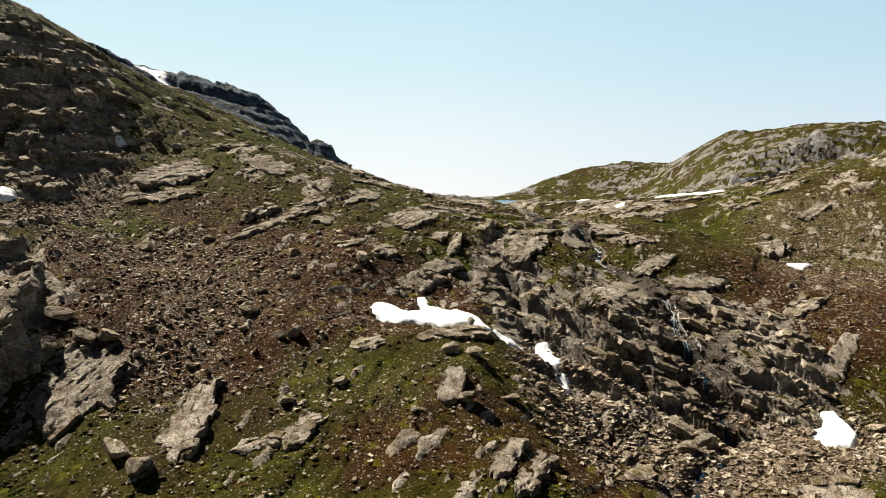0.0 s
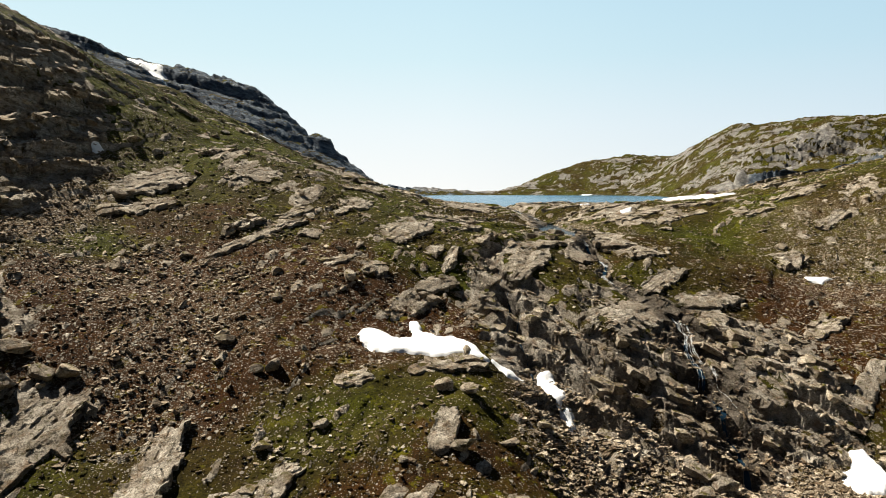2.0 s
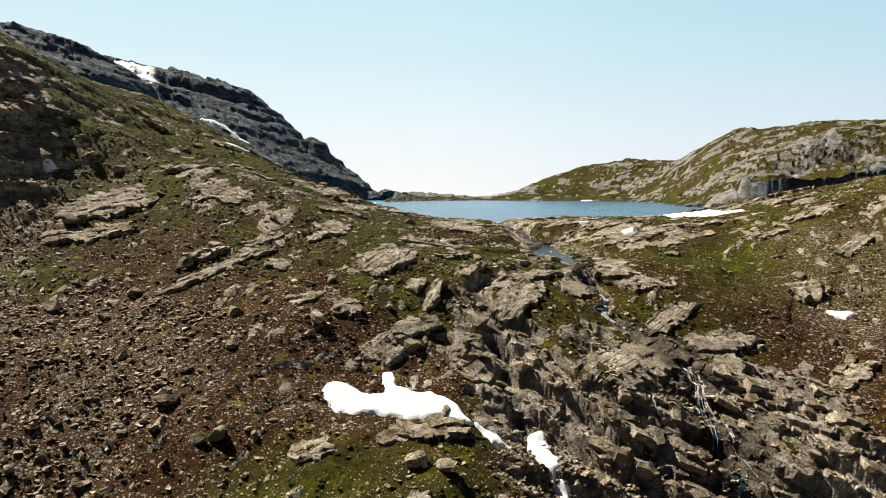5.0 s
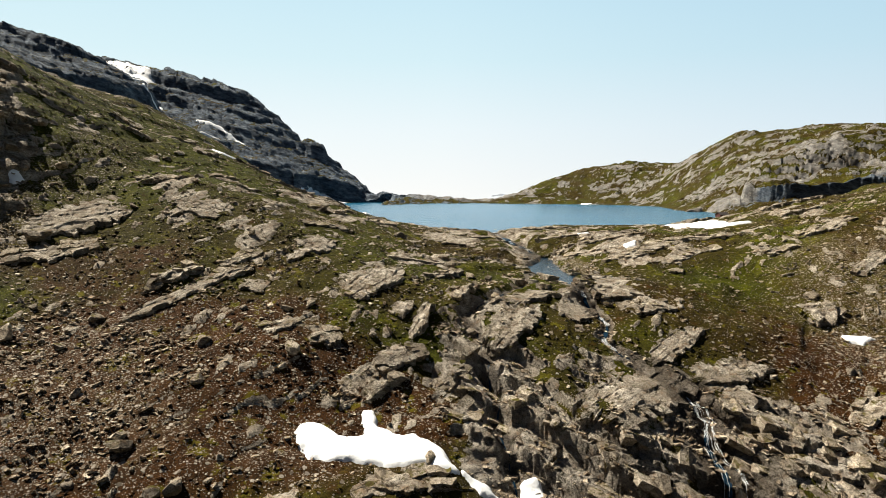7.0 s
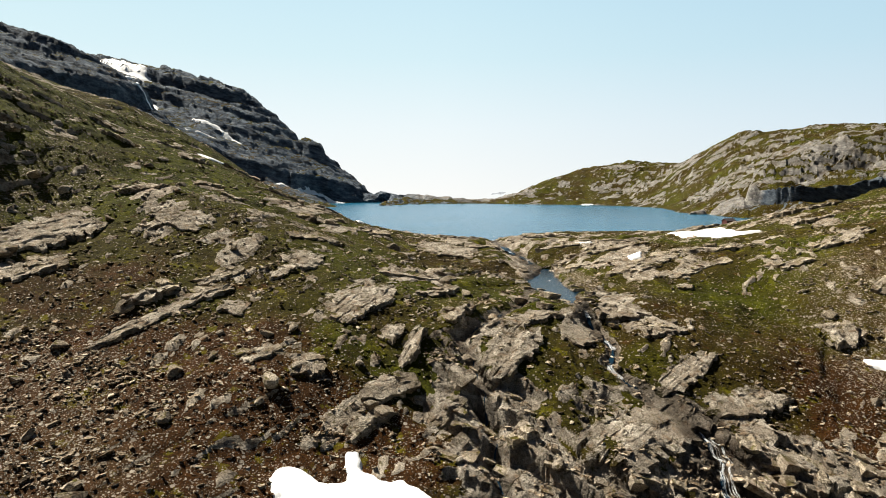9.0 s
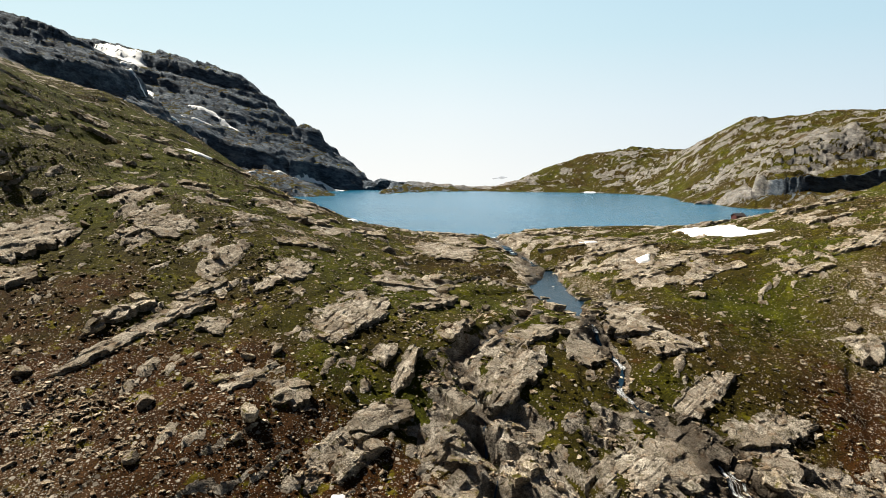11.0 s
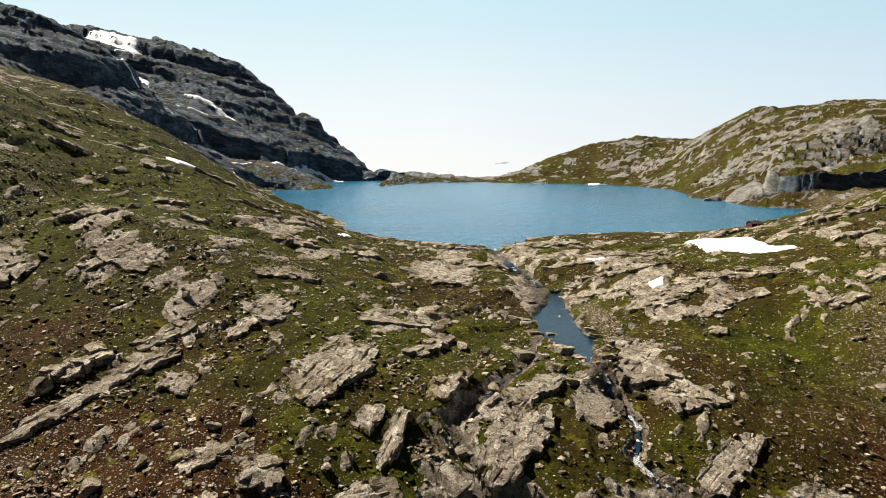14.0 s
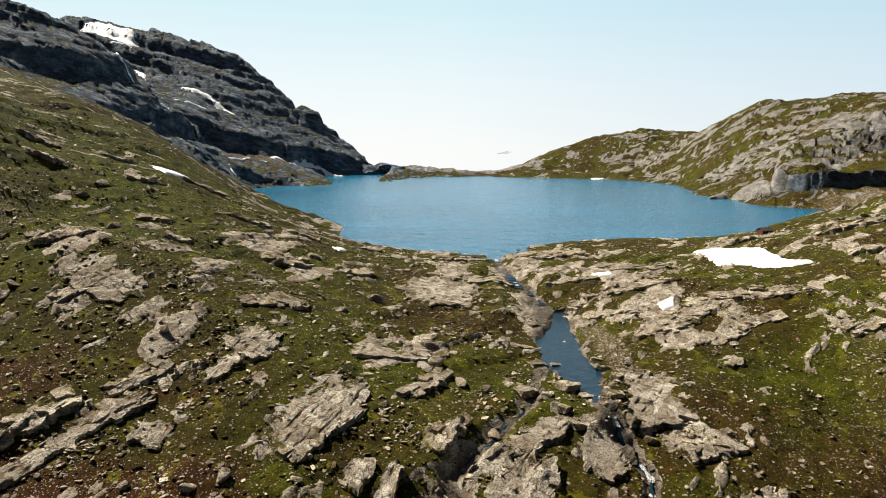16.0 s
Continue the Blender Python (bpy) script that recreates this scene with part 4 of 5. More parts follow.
def outcrop(x, y, long, wide, turn, rise, seed, whole=False):
    """A tilted slab of jointed bedrock: flush with the turf on its upper side, broken off on its lower side, rooted in the ground."""
    long, wide, rise = long * 1.06, wide * 1.12, 0.1 + 0.55 * rise
    nu = int(np.clip(2 * long / 0.26, 14, 64))
    nv = int(np.clip(2 * wide / 0.22, 12, 48))
    u, v = np.meshgrid(np.linspace(-1, 1, nu), np.linspace(-1, 1, nv), indexing="ij")
    a, b = u * np.sqrt(1 - 0.36 * v * v), v * np.sqrt(1 - 0.36 * u * u)
    c, s = math.cos(radians(turn)), math.sin(radians(turn))
    rim = np.maximum(np.abs(u), np.abs(v))
    torn = (0.4 if whole else 1.0) * (0.22 * vnoise(2.3 * a + seed, 2.3 * b, seed) + 0.10 * vnoise(8 * a, 8 * b + seed, seed + 1))
    notch_u = 2 * lattice(np.floor(u * long / 1.6 + 0.3 * v), np.sign(v), seed + 21) - 1
    notch_v = 2 * lattice(np.floor(v * wide / 1.2 + 0.3 * u), np.sign(u), seed + 22) - 1
    ls = long * a * (1 + rim * torn + 0.16 * notch_v * smooth(0.6, 1, np.abs(u)))
    lp = wide * b * (1 + rim * torn + 0.26 * notch_u * smooth(0.5, 1, np.abs(v)))
    px, py = x + ls * c + lp * s, y + ls * s - lp * c
    base = carve(px, py, coarse(px, py))[0]
    flat = np.c_[np.ones(base.size), ls.ravel(), lp.ravel()]
    plane = (flat @ np.linalg.lstsq(flat, base.ravel(), rcond=None)[0]).reshape(base.shape)
    soil = smooth(0.45, 1.0, np.maximum(np.abs(a), -b) + 0.25 * fbm(px, py, 2.2, 3, seed + 15))
    lift = 0.72 * rise * (0.55 + 0.65 * smooth(-0.5, 0.5, vnoise(2.0 * a + 0.6 * b + 3.1 * seed, b, seed + 14))) * (1.25 * smooth(-0.9, 0.75, b + 0.3 * vnoise(1.8 * a, 1.8 * b, seed + 2)) - 0.2) - (0.3 + 0.5 * rise) * smooth(0.62, 1.05, np.abs(a)) + 0.10
    for line in (BROOK, RIVULET):
        d, w = course(px, py, line)
        dry = smooth(0.7, 1.7, d / (w + 0.7 + 1.6 * smooth(162, 152, py)))
        lift = lift * dry - 0.5 * (1 - dry)
    z = 0.55 * base + 0.45 * np.clip(plane, base - 1.2, base + 1.2) + lift
    if whole:
        z = 0.2 * base + 0.8 * np.clip(plane, base - 1.8 + 2.4 * zones(px, py)[3], base + 2.4) + np.maximum(lift, 0.25 + 0.35 * rise * smooth(-0.8, 0.7, b) - 0.6 * smooth(0.9, 1.05, np.abs(a)))
    # joints: each block has a level and a tilt of its own
    ju, jv = ls / 3.0 + 0.25 * vnoise(ls / 2.5, lp / 2.5, seed + 3), lp / 1.6 + 0.3 * vnoise(ls / 3.2, lp / 1.8, seed + 4)
    iu, iv = np.floor(ju), np.floor(jv)
    level = lattice(iu, iv, seed) - 0.5 + 0.9 * (lattice(iu, iv, seed + 31) - 0.5) * (ju - iu - 0.5) + 1.3 * (lattice(iu, iv, seed + 32) - 0.35) * (jv - iv - 0.5)
    gap = np.minimum(np.abs(ju - np.round(ju)) * 3.0, np.abs(jv - np.round(jv)) * 1.6)
    z = z + (0.08 + 0.14 * min(rise, 1.8)) * level * (1 - 0.7 * soil) - 0.3 * (1 - smooth(0.0, 0.16, gap)) * (lattice(np.floor(ju * 0.5), np.floor(jv * 0.7), seed + 9) > 0.55)
    z = z + 0.10 * fbm(px, py, 1.3, 3, seed + 5) + 0.14 * fbm(px, py, 4.0, 2, seed + 6)
    top = np.stack([px, py, z], -1)
    ring = np.r_[[(i, 0) for i in range(nu)], [(nu - 1, j) for j in range(1, nv)], [(i, nv - 1) for i in range(nu - 2, -1, -1)], [(0, j) for j in range(nv - 2, 0, -1)]]
    edge = top[ring[:, 0], ring[:, 1]]
    out = edge[:, :2] - np.array([x, y])
    out = out / np.linalg.norm(out, axis=1)[:, None]
    k = np.arange(len(ring))
    rows, n, m = [], nu * nv, len(ring)
    for depth in (0.25, 0.55, 0.8, 1.15, 1.9):
        drop = depth * (rise + 0.5)
        push = 0.18 * vnoise(k * 0.21, k * 0 + depth * 7, seed + 7) + 0.22 * (2 * lattice(np.floor(k / 6), np.full(m, int(depth * 20)), seed + 8) - 1)
        rows.append(np.c_[edge[:, :2] + out * (push - 0.1)[:, None], edge[:, 2] - drop])
    verts = np.concatenate([top.reshape(-1, 3)] + rows)
    idx = [ring[:, 0] * nv + ring[:, 1]] + [n + m * i + np.arange(m) for i in range(5)]
    sides = np.concatenate([np.stack([p, np.roll(p, -1), np.roll(q, -1), q], -1) for p, q in zip(idx, idx[1:])])
    me = mesh_of("rock_outcrop", verts, np.concatenate([quads(nu, nv)[:, ::-1], sides[:, ::-1]]), GROUND, sharp=28)
    masks = list(cover(verts[:, 0], verts[:, 1], np.full(len(verts), 0.3)))
    masks[0] = np.r_[(1 - (0.45 if whole else 0.78) * soil - (0.25 if whole else 0.5) * smooth(0.12, 0.4, fbm(px, py, 3.0, 3, seed + 16)) * smooth(0.7, 0.2, b)).ravel(), np.ones(5 * m)]
    masks[1] = np.maximum(masks[1], 0.25)
    for name, values in zip(("rock", "scree", "heath", "lush", "wet", "shade_haze_stain"), masks):
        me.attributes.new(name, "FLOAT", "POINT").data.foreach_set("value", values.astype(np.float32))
    ob = tagged(new("rock_outcrop", me), "", "rock outcrop", "outcrops on the mountainside")
    # the blocks into which its joints have split it, thick on the broken side
    k0, k1, k2 = np.linalg.lstsq(flat, base.ravel(), rcond=None)[0]
    along, up = Vector((c, s, float(k1))).normalized(), Vector((-s, c, -float(k2))).normalized()
    frame_of = Matrix((along, up, along.cross(up))).transposed().to_4x4()
    if whole:
        return ob
    rng = random.Random(seed)
    nb, mb = max(2, round(2 * long / 3.4)), max(1, round(2 * wide / 2.3))
    for i in range(nb):
        for j in range(mb):
            bu, bv = (2 * i + 1) / nb - 1, (2 * j + 1) / mb - 1
            chance = rng.random()
            if bu * bu + bv * bv > 1.1 or chance > 0.62 + 0.3 * bv:
                continue
            du, dv = long * (bu + rng.uniform(-0.15, 0.15) / nb), wide * (bv + rng.uniform(-0.2, 0.2) / mb)
            bx, by = x + du * c + dv * s, y + du * s - dv * c
            if any(float(d[0]) < float(w[0]) + 1.8 for d, w in (course(np.array([bx]), np.array([by]), line) for line in (BROOK, RIVULET))):
                continue
            hx, hy, hz = long / nb * rng.uniform(0.8, 1.12), wide / mb * rng.uniform(0.8, 1.1), 0.35 + 0.35 * rise
            top_z = float(carve(np.array([bx]), np.array([by]), coarse(np.array([bx]), np.array([by])))[0][0]) + 0.22 + rise * (0.22 + 0.5 * (bv + 1) / 2) * rng.uniform(0.5, 1.15)
            block = new("block", SLABS[rng.randrange(10)])
            block.matrix_world = Matrix.Translation((bx, by, top_z - 0.8 * hz)) @ frame_of @ pose(0, 0, 0, -(2 + 5 * rise) * rng.uniform(0.3, 1.2), rng.uniform(-4, 4), rng.uniform(-9, 9) + rng.choice((0, 180))) @ Matrix.Diagonal((hx, hy, hz, 1))
            block.parent = ob
    return ob


for where, rows in (("in the grass of the bench", WEST_OUTCROPS), ("beside the brook", BROOK_OUTCROPS), ("on the grassy shelf", EAST_OUTCROPS), ("at the brow above the snow", BROW_OUTCROPS), ("at the foot of the slope", FOOT_OUTCROPS), ("on the grassy shoulder", SHOULDER_OUTCROPS), ("on the dark crag", CRAG_OUTCROPS), ("in the cliff by the falls", FALLS_OUTCROPS)):
    for i, row in enumerate(rows):
        ob = outcrop(*row, 200 + 13 * i + len(where))
        size = "low pale gneiss slab " if row[5] < 1.3 else "tilted grey gneiss slab " if row[5] < 2.3 else "tall broken gneiss block "
        tagged(ob, size + where)
for i, row in enumerate(GREAT_SLABS + LOWER_SLABS):
    tagged(outcrop(*row, 700 + 17 * i, True), "great smooth pale gneiss slab with a broken lower edge" if row[2] > 7 else "pale whole gneiss slab set in the turf")


# ---- broken slabs stacked in the cliffs ----
def rock_slab(x, y, long, deep, thick, tilt, i, label):
    z = max(float(ground(np.array([x]), np.array([y]))[0]), POOL_LEVEL - 0.1 if 186 < y < 252 and 24 < x < 46 else -99)
    ob = new("split_rock", SLABS[i % 10])
    ob.matrix_world = pose(x, y, z + 0.12 * thick, *tilt) @ Matrix.Diagonal((long, deep, thick, 1))
    tagged(ob, label, "rock", "split rocks in the cliffs")


rng = np.random.default_rng(63)
for (x0, x1, y0, y1), count, small, large, dip, label in (
        ((28, 74, 114, 152), 85, 1.0, 3.4, 20, "tilted brown gneiss slab in the cliff by the falls"),
        ((-124, -88, 158, 226), 60, 1.4, 4.2, 6, "dark layered gneiss slab in the shaded crag"),
        ((8, 26, 136, 172), 26, 0.8, 2.0, 14, "broken gneiss slab beside the dark gully")):
    done = 0
    while done < count:
        x, y = rng.uniform(x0, x1), rng.uniform(y0, y1)
        far, fell, crag, falls = (float(q[0]) for q in zones(np.array([x]), np.array([y])))
        d, w = (float(q[0]) for q in course(np.array([x]), np.array([y]), BROOK))
        if rng.random() > (crag if x < -60 else falls) or d < w + 2.2 or any(math.hypot(x - gx, y - gy) < 0.8 * gl for gx, gy, gl, gw, gt, gr in GREAT_SLABS + LOWER_SLABS):
            continue
        long = small + (large - small) * rng.random() ** 2
        rock_slab(x, y, long, long * rng.uniform(0.45, 0.8), long * rng.uniform(0.16, 0.34), (rng.uniform(0, 16), dip + rng.uniform(-6, 8), rng.uniform(-30, 14)), done, label)
        done += 1


POOL_ROCKS = [(28.3, 205.8, 1.3), (32.0, 193.3, 1.5), (40.5, 204.6, 1.2), (34.3, 190.7, 1.0), (24.4, 193.2, 1.6), (41.4, 199.7, 1.2), (31.7, 206.9, 0.9), (31.8, 182.3, 1.3), (27.7, 190.6, 1.2), (39.6, 208.6, 0.8), (30.3, 230.7, 1.2), (41.3, 246.3, 0.9), (25.9, 213.9, 1.5), (38.6, 190.7, 1.6), (29.7, 185.7, 1.1)]
for i, (x, y, r) in enumerate(POOL_ROCKS):
    rock_slab(x, y, 1.5 * r, 0.9 * r, 0.4 * r, (4, 6, 20 + 17 * (i % 3)), i, "flat grey gneiss slab lying at the brook pool")


# ---- loose boulders ----
def stone_mesh(name, seed, cuts, mat, level=2):
    """An angular block: a ball flattened by a few planes, its edges left sharp."""
    rng = np.random.default_rng(seed)
    bm = bmesh.new()
    bmesh.ops.create_icosphere(bm, subdivisions=level, radius=1.0)
    planes = []
    for _ in range(cuts):
        n = rng.normal(size=3)
        planes.append((n / np.linalg.norm(n), rng.uniform(0.45, 0.8)))
    for w in bm.verts:
        p = np.array(w.co)
        for n, d in planes:
            over = p @ n - d
            if over > 0:
                p = p - n * over
        w.co = Vector(p * np.array([1.25, 0.95, 0.75]))
    me = bpy.data.meshes.new(name)
    bm.to_mesh(me)
    bm.free()
    me.set_sharp_from_angle(angle=radians(25))
    me.materials.append(mat)
    return me


BOULDERS = [stone_mesh("boulder", 500 + i, 9 + i % 4, ROCK, 3 if i < 6 else 2) for i in range(12)]


def boulder(x, y, r, i, label, sunk=0.35):
    rng = random.Random(int(x * 31 + y * 17) + i)
    ob = new("boulder", BOULDERS[i % 12])
    z = float(ground(np.array([x]), np.array([y]))[0])
    ob.matrix_world = pose(x, y, z + r * (0.75 - sunk) * 0.8, rng.uniform(-22, 22), rng.uniform(-22, 22), rng.uniform(0, 360)) @ Matrix.Diagonal((r, r * rng.uniform(0.8, 1.1), r * rng.uniform(0.75, 1.15), 1))
    return tagged(ob, label, "boulder", "loose boulders")


LARGE = [(-67.4, 118, 2.5), (-61.4, 114.5, 2.4), (-58.1, 115.5, 2.2), (-46.8, 94.5, 2.4), (-42, 91, 2), (-26.7, 120, 1.45), (-78.1, 181.5, 2.3), (-81.6, 208.5, 3), (-17.8, 148, 1.7), (-33.1, 150, 1.8), (5.4, 114.5, 1.6), (4, 101.5, 2), (1.1, 115.5, 1.6), (11, 107, 1.5), (16.8, 115.5, 1.4), (-36.6, 126.5, 1.8), (-24.6, 105.5, 1.3), (-37, 95.5, 1.3), (40.7, 110.5, 1.9), (45, 113, 1.9), (46.9, 109.5, 1.5), (29.8, 100.5, 2.4), (44.7, 115, 1.5), (-37.4, 128.5, 1.8), (-28.8, 119, 1.1), (-28.6, 154, 1), (-64.7, 147.5, 1.8), (-55.4, 146.5, 1)]
LARGER = [(-53.9, 155.5, 1.3), (-79.3, 180.5, 2.4), (-88.3, 208.5, 3.6), (-68.2, 262, 3.6), (-30.6, 140, 1.1), (-18.6, 144.5, .8), (5.3, 128.8, 1.1), (25, 142, 1.7), (-5.4, 156.5, .8), (-17.6, 162.5, 1.1), (-21.5, 160.5, 1), (-36.3, 191, 1.2), (-5, 227, 2.7), (8.6, 199.5, 1.5), (13.1, 193.5, 1.4), (17.9, 177.5, 1.2), (-8.3, 163, .8), (-67, 200, 2.1), (.7, 271, 1.6), (-27.8, 232.5, 3.4), (17.4, 191.5, 1), (25.5, 178, 1.1), (42.1, 181, 1.1), (45.8, 194, 1), (-60, 224, 2.2), (-75, 240, 2.0), (-46, 245, 2.0), (-35, 252, 2.2), (-22, 246, 2.6)]
for i, (x, y, r) in enumerate(LARGE + LARGER):
    r, sunk = (r, 0.30) if y < 200 or r < 1.5 else (0.62 * r, 0.5)
    boulder(x, y, r, i, "large angular grey gneiss boulder on the slope" if r > 1.6 else "angular grey gneiss boulder lying in turf", sunk)

rng = np.random.default_rng(77)
count = 0
while count < 215:
    x, y = rng.uniform(-115, 125), rng.uniform(86, 250)
    if abs(x) > 0.66 * y + 10:
        continue
    rock, scree, heath, lush, wet, dark = (float(q[0]) for q in cover(np.array([x]), np.array([y]), np.array([0.3])))
    if rng.random() > 0.10 + 0.9 * scree or wet > 0.5:
        continue
    boulder(x, y, 0.38 + 0.75 * rng.random() ** 3, count, "small angular stone block in the scree" if scree > 0.4 else "small grey stone block in the turf")
    count += 1


# ---- stones past counting ----
def strewn(name, label, count, seed, sizes, box, weight):
    rng = np.random.default_rng(seed)
    x0, x1, y0, y1 = box
    xs, ys = np.zeros(0), np.zeros(0)
    while len(xs) < count:
        y = y0 + (y1 - y0) * rng.random(60000) ** 1.35
        x = rng.uniform(-1, 1, 60000) * (0.68 * y + 14)
        ok = (x > x0) & (x < x1) & (rng.random(60000) < weight(x, y))
        xs, ys = np.r_[xs, x[ok]], np.r_[ys, y[ok]]
    x, y = xs[:count], ys[:count]
    z = ground(x, y)
    r = sizes[0] + (sizes[1] - sizes[0]) * rng.random(count) ** 2.5
    cube = np.array([(-1, -1, -1), (1, -1, -1), (1, 1, -1), (-1, 1, -1), (-1, -1, 1), (1, -1, 1), (1, 1, 1), (-1, 1, 1)], float)
    tris = np.array([(0, 2, 1), (0, 3, 2), (4, 5, 6), (4, 6, 7), (0, 1, 5), (0, 5, 4), (1, 2, 6), (1, 6, 5), (2, 3, 7), (2, 7, 6), (3, 0, 4), (3, 4, 7)])
    v = cube[None] * rng.uniform(0.45, 1.0, (count, 8, 3)) * np.c_[rng.uniform(0.8, 1.5, count), rng.uniform(0.6, 1.0, count), rng.uniform(0.16, 0.36, count)][:, None]
    q = rng.normal(size=(count, 4)) * np.array([1, 0.16, 0.16, 1.0])
    q /= np.linalg.norm(q, axis=1)[:, None]
    w, qx, qy, qz = q.T
    rot = np.stack([1 - 2 * (qy * qy + qz * qz), 2 * (qx * qy - w * qz), 2 * (qx * qz + w * qy), 2 * (qx * qy + w * qz), 1 - 2 * (qx * qx + qz * qz), 2 * (qy * qz - w * qx), 2 * (qx * qz - w * qy), 2 * (qy * qz + w * qx), 1 - 2 * (qx * qx + qy * qy)], -1).reshape(-1, 3, 3)
    v = np.einsum("nij,nkj->nki", rot, v) * r[:, None, None] + np.stack([x, y, z + 0.2 * r], -1)[:, None]
    f = (np.arange(count)[:, None, None] * 8 + tris[None]).reshape(-1, 3)
    tagged(new(name, mesh_of(name, v.reshape(-1, 3), f, STONES, flat=True)), label, "stones", kind="stuff")


def scree_weight(x, y):
    rock, scree, heath, lush, wet, dark = cover(x, y, np.full(x.shape, 0.3))
    return np.clip(0.08 + 0.95 * scree + 0.12 * heath * smooth(-0.2, 0.5, fbm(x, y, 7, 3, 303)), 0, 1) * (0.35 + 0.65 * smooth(-0.3, 0.3, fbm(x, y, 5, 3, 301)))


def turf_weight(x, y):
    return (0.14 + 0.86 * smooth(0.05, 0.4, fbm(x, y, 6, 4, 305))) * (1 - 0.6 * blob(x, y, 100, 170, 40, 50)) * (1 - 0.55 * blob(x, y, 74, 192, 30, 28))


strewn("scree_stones", "angular grey scree stones strewn over the slope", 17000, 11, (0.10, 0.50), (-140, 150, 84, 215), scree_weight)
def foot_weight(x, y):
    return np.clip(blob(x, y, 36, 114, 26, 20) + blob(x, y, 62, 112, 22, 16) + 0.8 * blob(x, y, 20, 122, 8, 22) + 0.12 * blob(x, y, -60, 128, 34, 36) + 0.3 * blob(x, y, 50, 136, 30, 26), 0, 1)


strewn("talus_blocks", "packed angular pale slabs below the falls", 4600, 13, (0.16, 0.8), (-110, 100, 84, 160), foot_weight)
strewn("turf_stones", "small pale stones strewn in the alpine turf", 18000, 12, (0.12, 0.58), (-120, 170, 140, 330), turf_weight)


def tussocks(count, seed):
    """Humps of grass and dwarf heath, each a small ragged dome."""
    rng = np.random.default_rng(seed)
    xs, ys = np.zeros(0), np.zeros(0)
    while len(xs) < count:
        y = 86 + 215 * rng.random(60000) ** 1.2
        x = rng.uniform(-1, 1, 60000) * (0.68 * y + 12)
        rock, scree, heath, lush, wet, dark = cover(x, y, np.full(x.shape, 0.3))
        ok = rng.random(60000) < np.clip(1 - 1.3 * rock - 0.6 * scree - wet - dark, 0, 1) * (0.25 + 0.75 * smooth(-0.3, 0.3, fbm(x, y, 4, 3, 331)))
        xs, ys = np.r_[xs, x[ok]], np.r_[ys, y[ok]]
    x, y = xs[:count], ys[:count]
    z = ground(x, y)
    r = 0.14 + 0.26 * rng.random(count) ** 2
    a = np.arange(6) * math.pi / 3
    ring = np.stack([np.cos(a), np.sin(a), np.full(6, -0.35)], -1)
    mid = np.stack([0.62 * np.cos(a + 0.5), 0.62 * np.sin(a + 0.5), np.full(6, 0.38)], -1)
    dome = np.concatenate([ring, mid, [(0, 0, 0.6)]])
    v = dome[None] * rng.uniform(0.7, 1.3, (count, 13, 1)) * r[:, None, None] * np.array([1.5, 1.5, 0.42]) + np.stack([x, y, z], -1)[:, None]
    tris = [(i, (i + 1) % 6, 6 + i) for i in range(6)] + [((i + 1) % 6, 6 + (i + 1) % 6, 6 + i) for i in range(6)] + [(6 + i, 6 + (i + 1) % 6, 12) for i in range(6)]
    f = (np.arange(count)[:, None, None] * 13 + np.array(tris)[None]).reshape(-1, 3)
    me = mesh_of("grass_tussocks", v.reshape(-1, 3), f, GROUND)
    for name, values in zip(("rock", "scree", "heath", "lush", "wet", "shade_haze_stain"), cover(x, y, np.full(x.shape, 0.2))):
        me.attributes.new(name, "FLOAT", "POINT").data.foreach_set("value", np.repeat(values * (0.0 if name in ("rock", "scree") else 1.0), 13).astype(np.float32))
    tagged(new("grass_tussocks", me), "tussocks of olive alpine grass and brown heath", "grass", kind="stuff")


tussocks(14000, 19)


# ---- old snow ----
def snow_patch(poly, deep, label, cell):
    px, py = zip(*poly)
    xs = np.arange(min(px) - 2 * cell, max(px) + 3 * cell, cell)
    ys = np.arange(min(py) - 2 * cell, max(py) + 3 * cell, cell)
    x, y = (g.ravel() for g in np.meshgrid(xs, ys, indexing="ij"))
    d = inside(x, y, poly) + 1.9 * cell * fbm(x, y, 7 * cell, 3, 401)
    base = ground(x, y)
    soft = sum(ground(x + k * cell * math.cos(t), y + k * cell * math.sin(t)) for k in (2.5, 5.0) for t in np.arange(6) * 1.0472) / 12
    z = 0.75 * soft + 0.25 * base + deep * np.tanh(d / (1.3 * cell)) + 0.1 * deep * fbm(x, y, 3 * cell, 2, 405)
    z = np.where(d > 0.2 * cell, np.maximum(z, base + 0.1 * deep * np.minimum(d / cell, 2)), z)
    me = mesh_of("snow_patch", np.stack([x, y, z], -1), quads(len(xs), len(ys), d > -1.2 * cell), SNOW)
    tagged(new("snow_patch", me), label, "snow patch", "old snow patches")


snow_patch([(-14.7, 133.5), (-14.1, 135.5), (-11.7, 136), (-9.1, 135.5), (-8, 134), (-4.8, 134.5), (-5.2, 140), (-3.6, 140.5), (-2.3, 136.5), (.2, 134.5), (3, 135), (6, 132.5), (8.4, 130), (9.5, 127.5), (7.6, 127), (4.1, 127.5), (.7, 127.5), (-4, 128), (-7.9, 128), (-11.5, 128.5), (-12.7, 130.5)], 0.6, "long white snow patch in a hollow under dark rocks", 0.3)
snow_patch([(18.2, 134), (21.2, 135), (22.9, 128), (21.4, 125.5), (19.4, 127)], 0.7, "narrow white snow patch in the rocky gully", 0.25)
snow_patch([(21.8, 125), (23.5, 125.5), (23.2, 122), (22, 121)], 0.7, "small white snow patch in the rocky gully", 0.25)
snow_patch([(9.3, 128.4), (13, 128), (15.4, 125.8), (12.1, 125.4)], 0.5, "thin strip of snow beside the gully", 0.25)
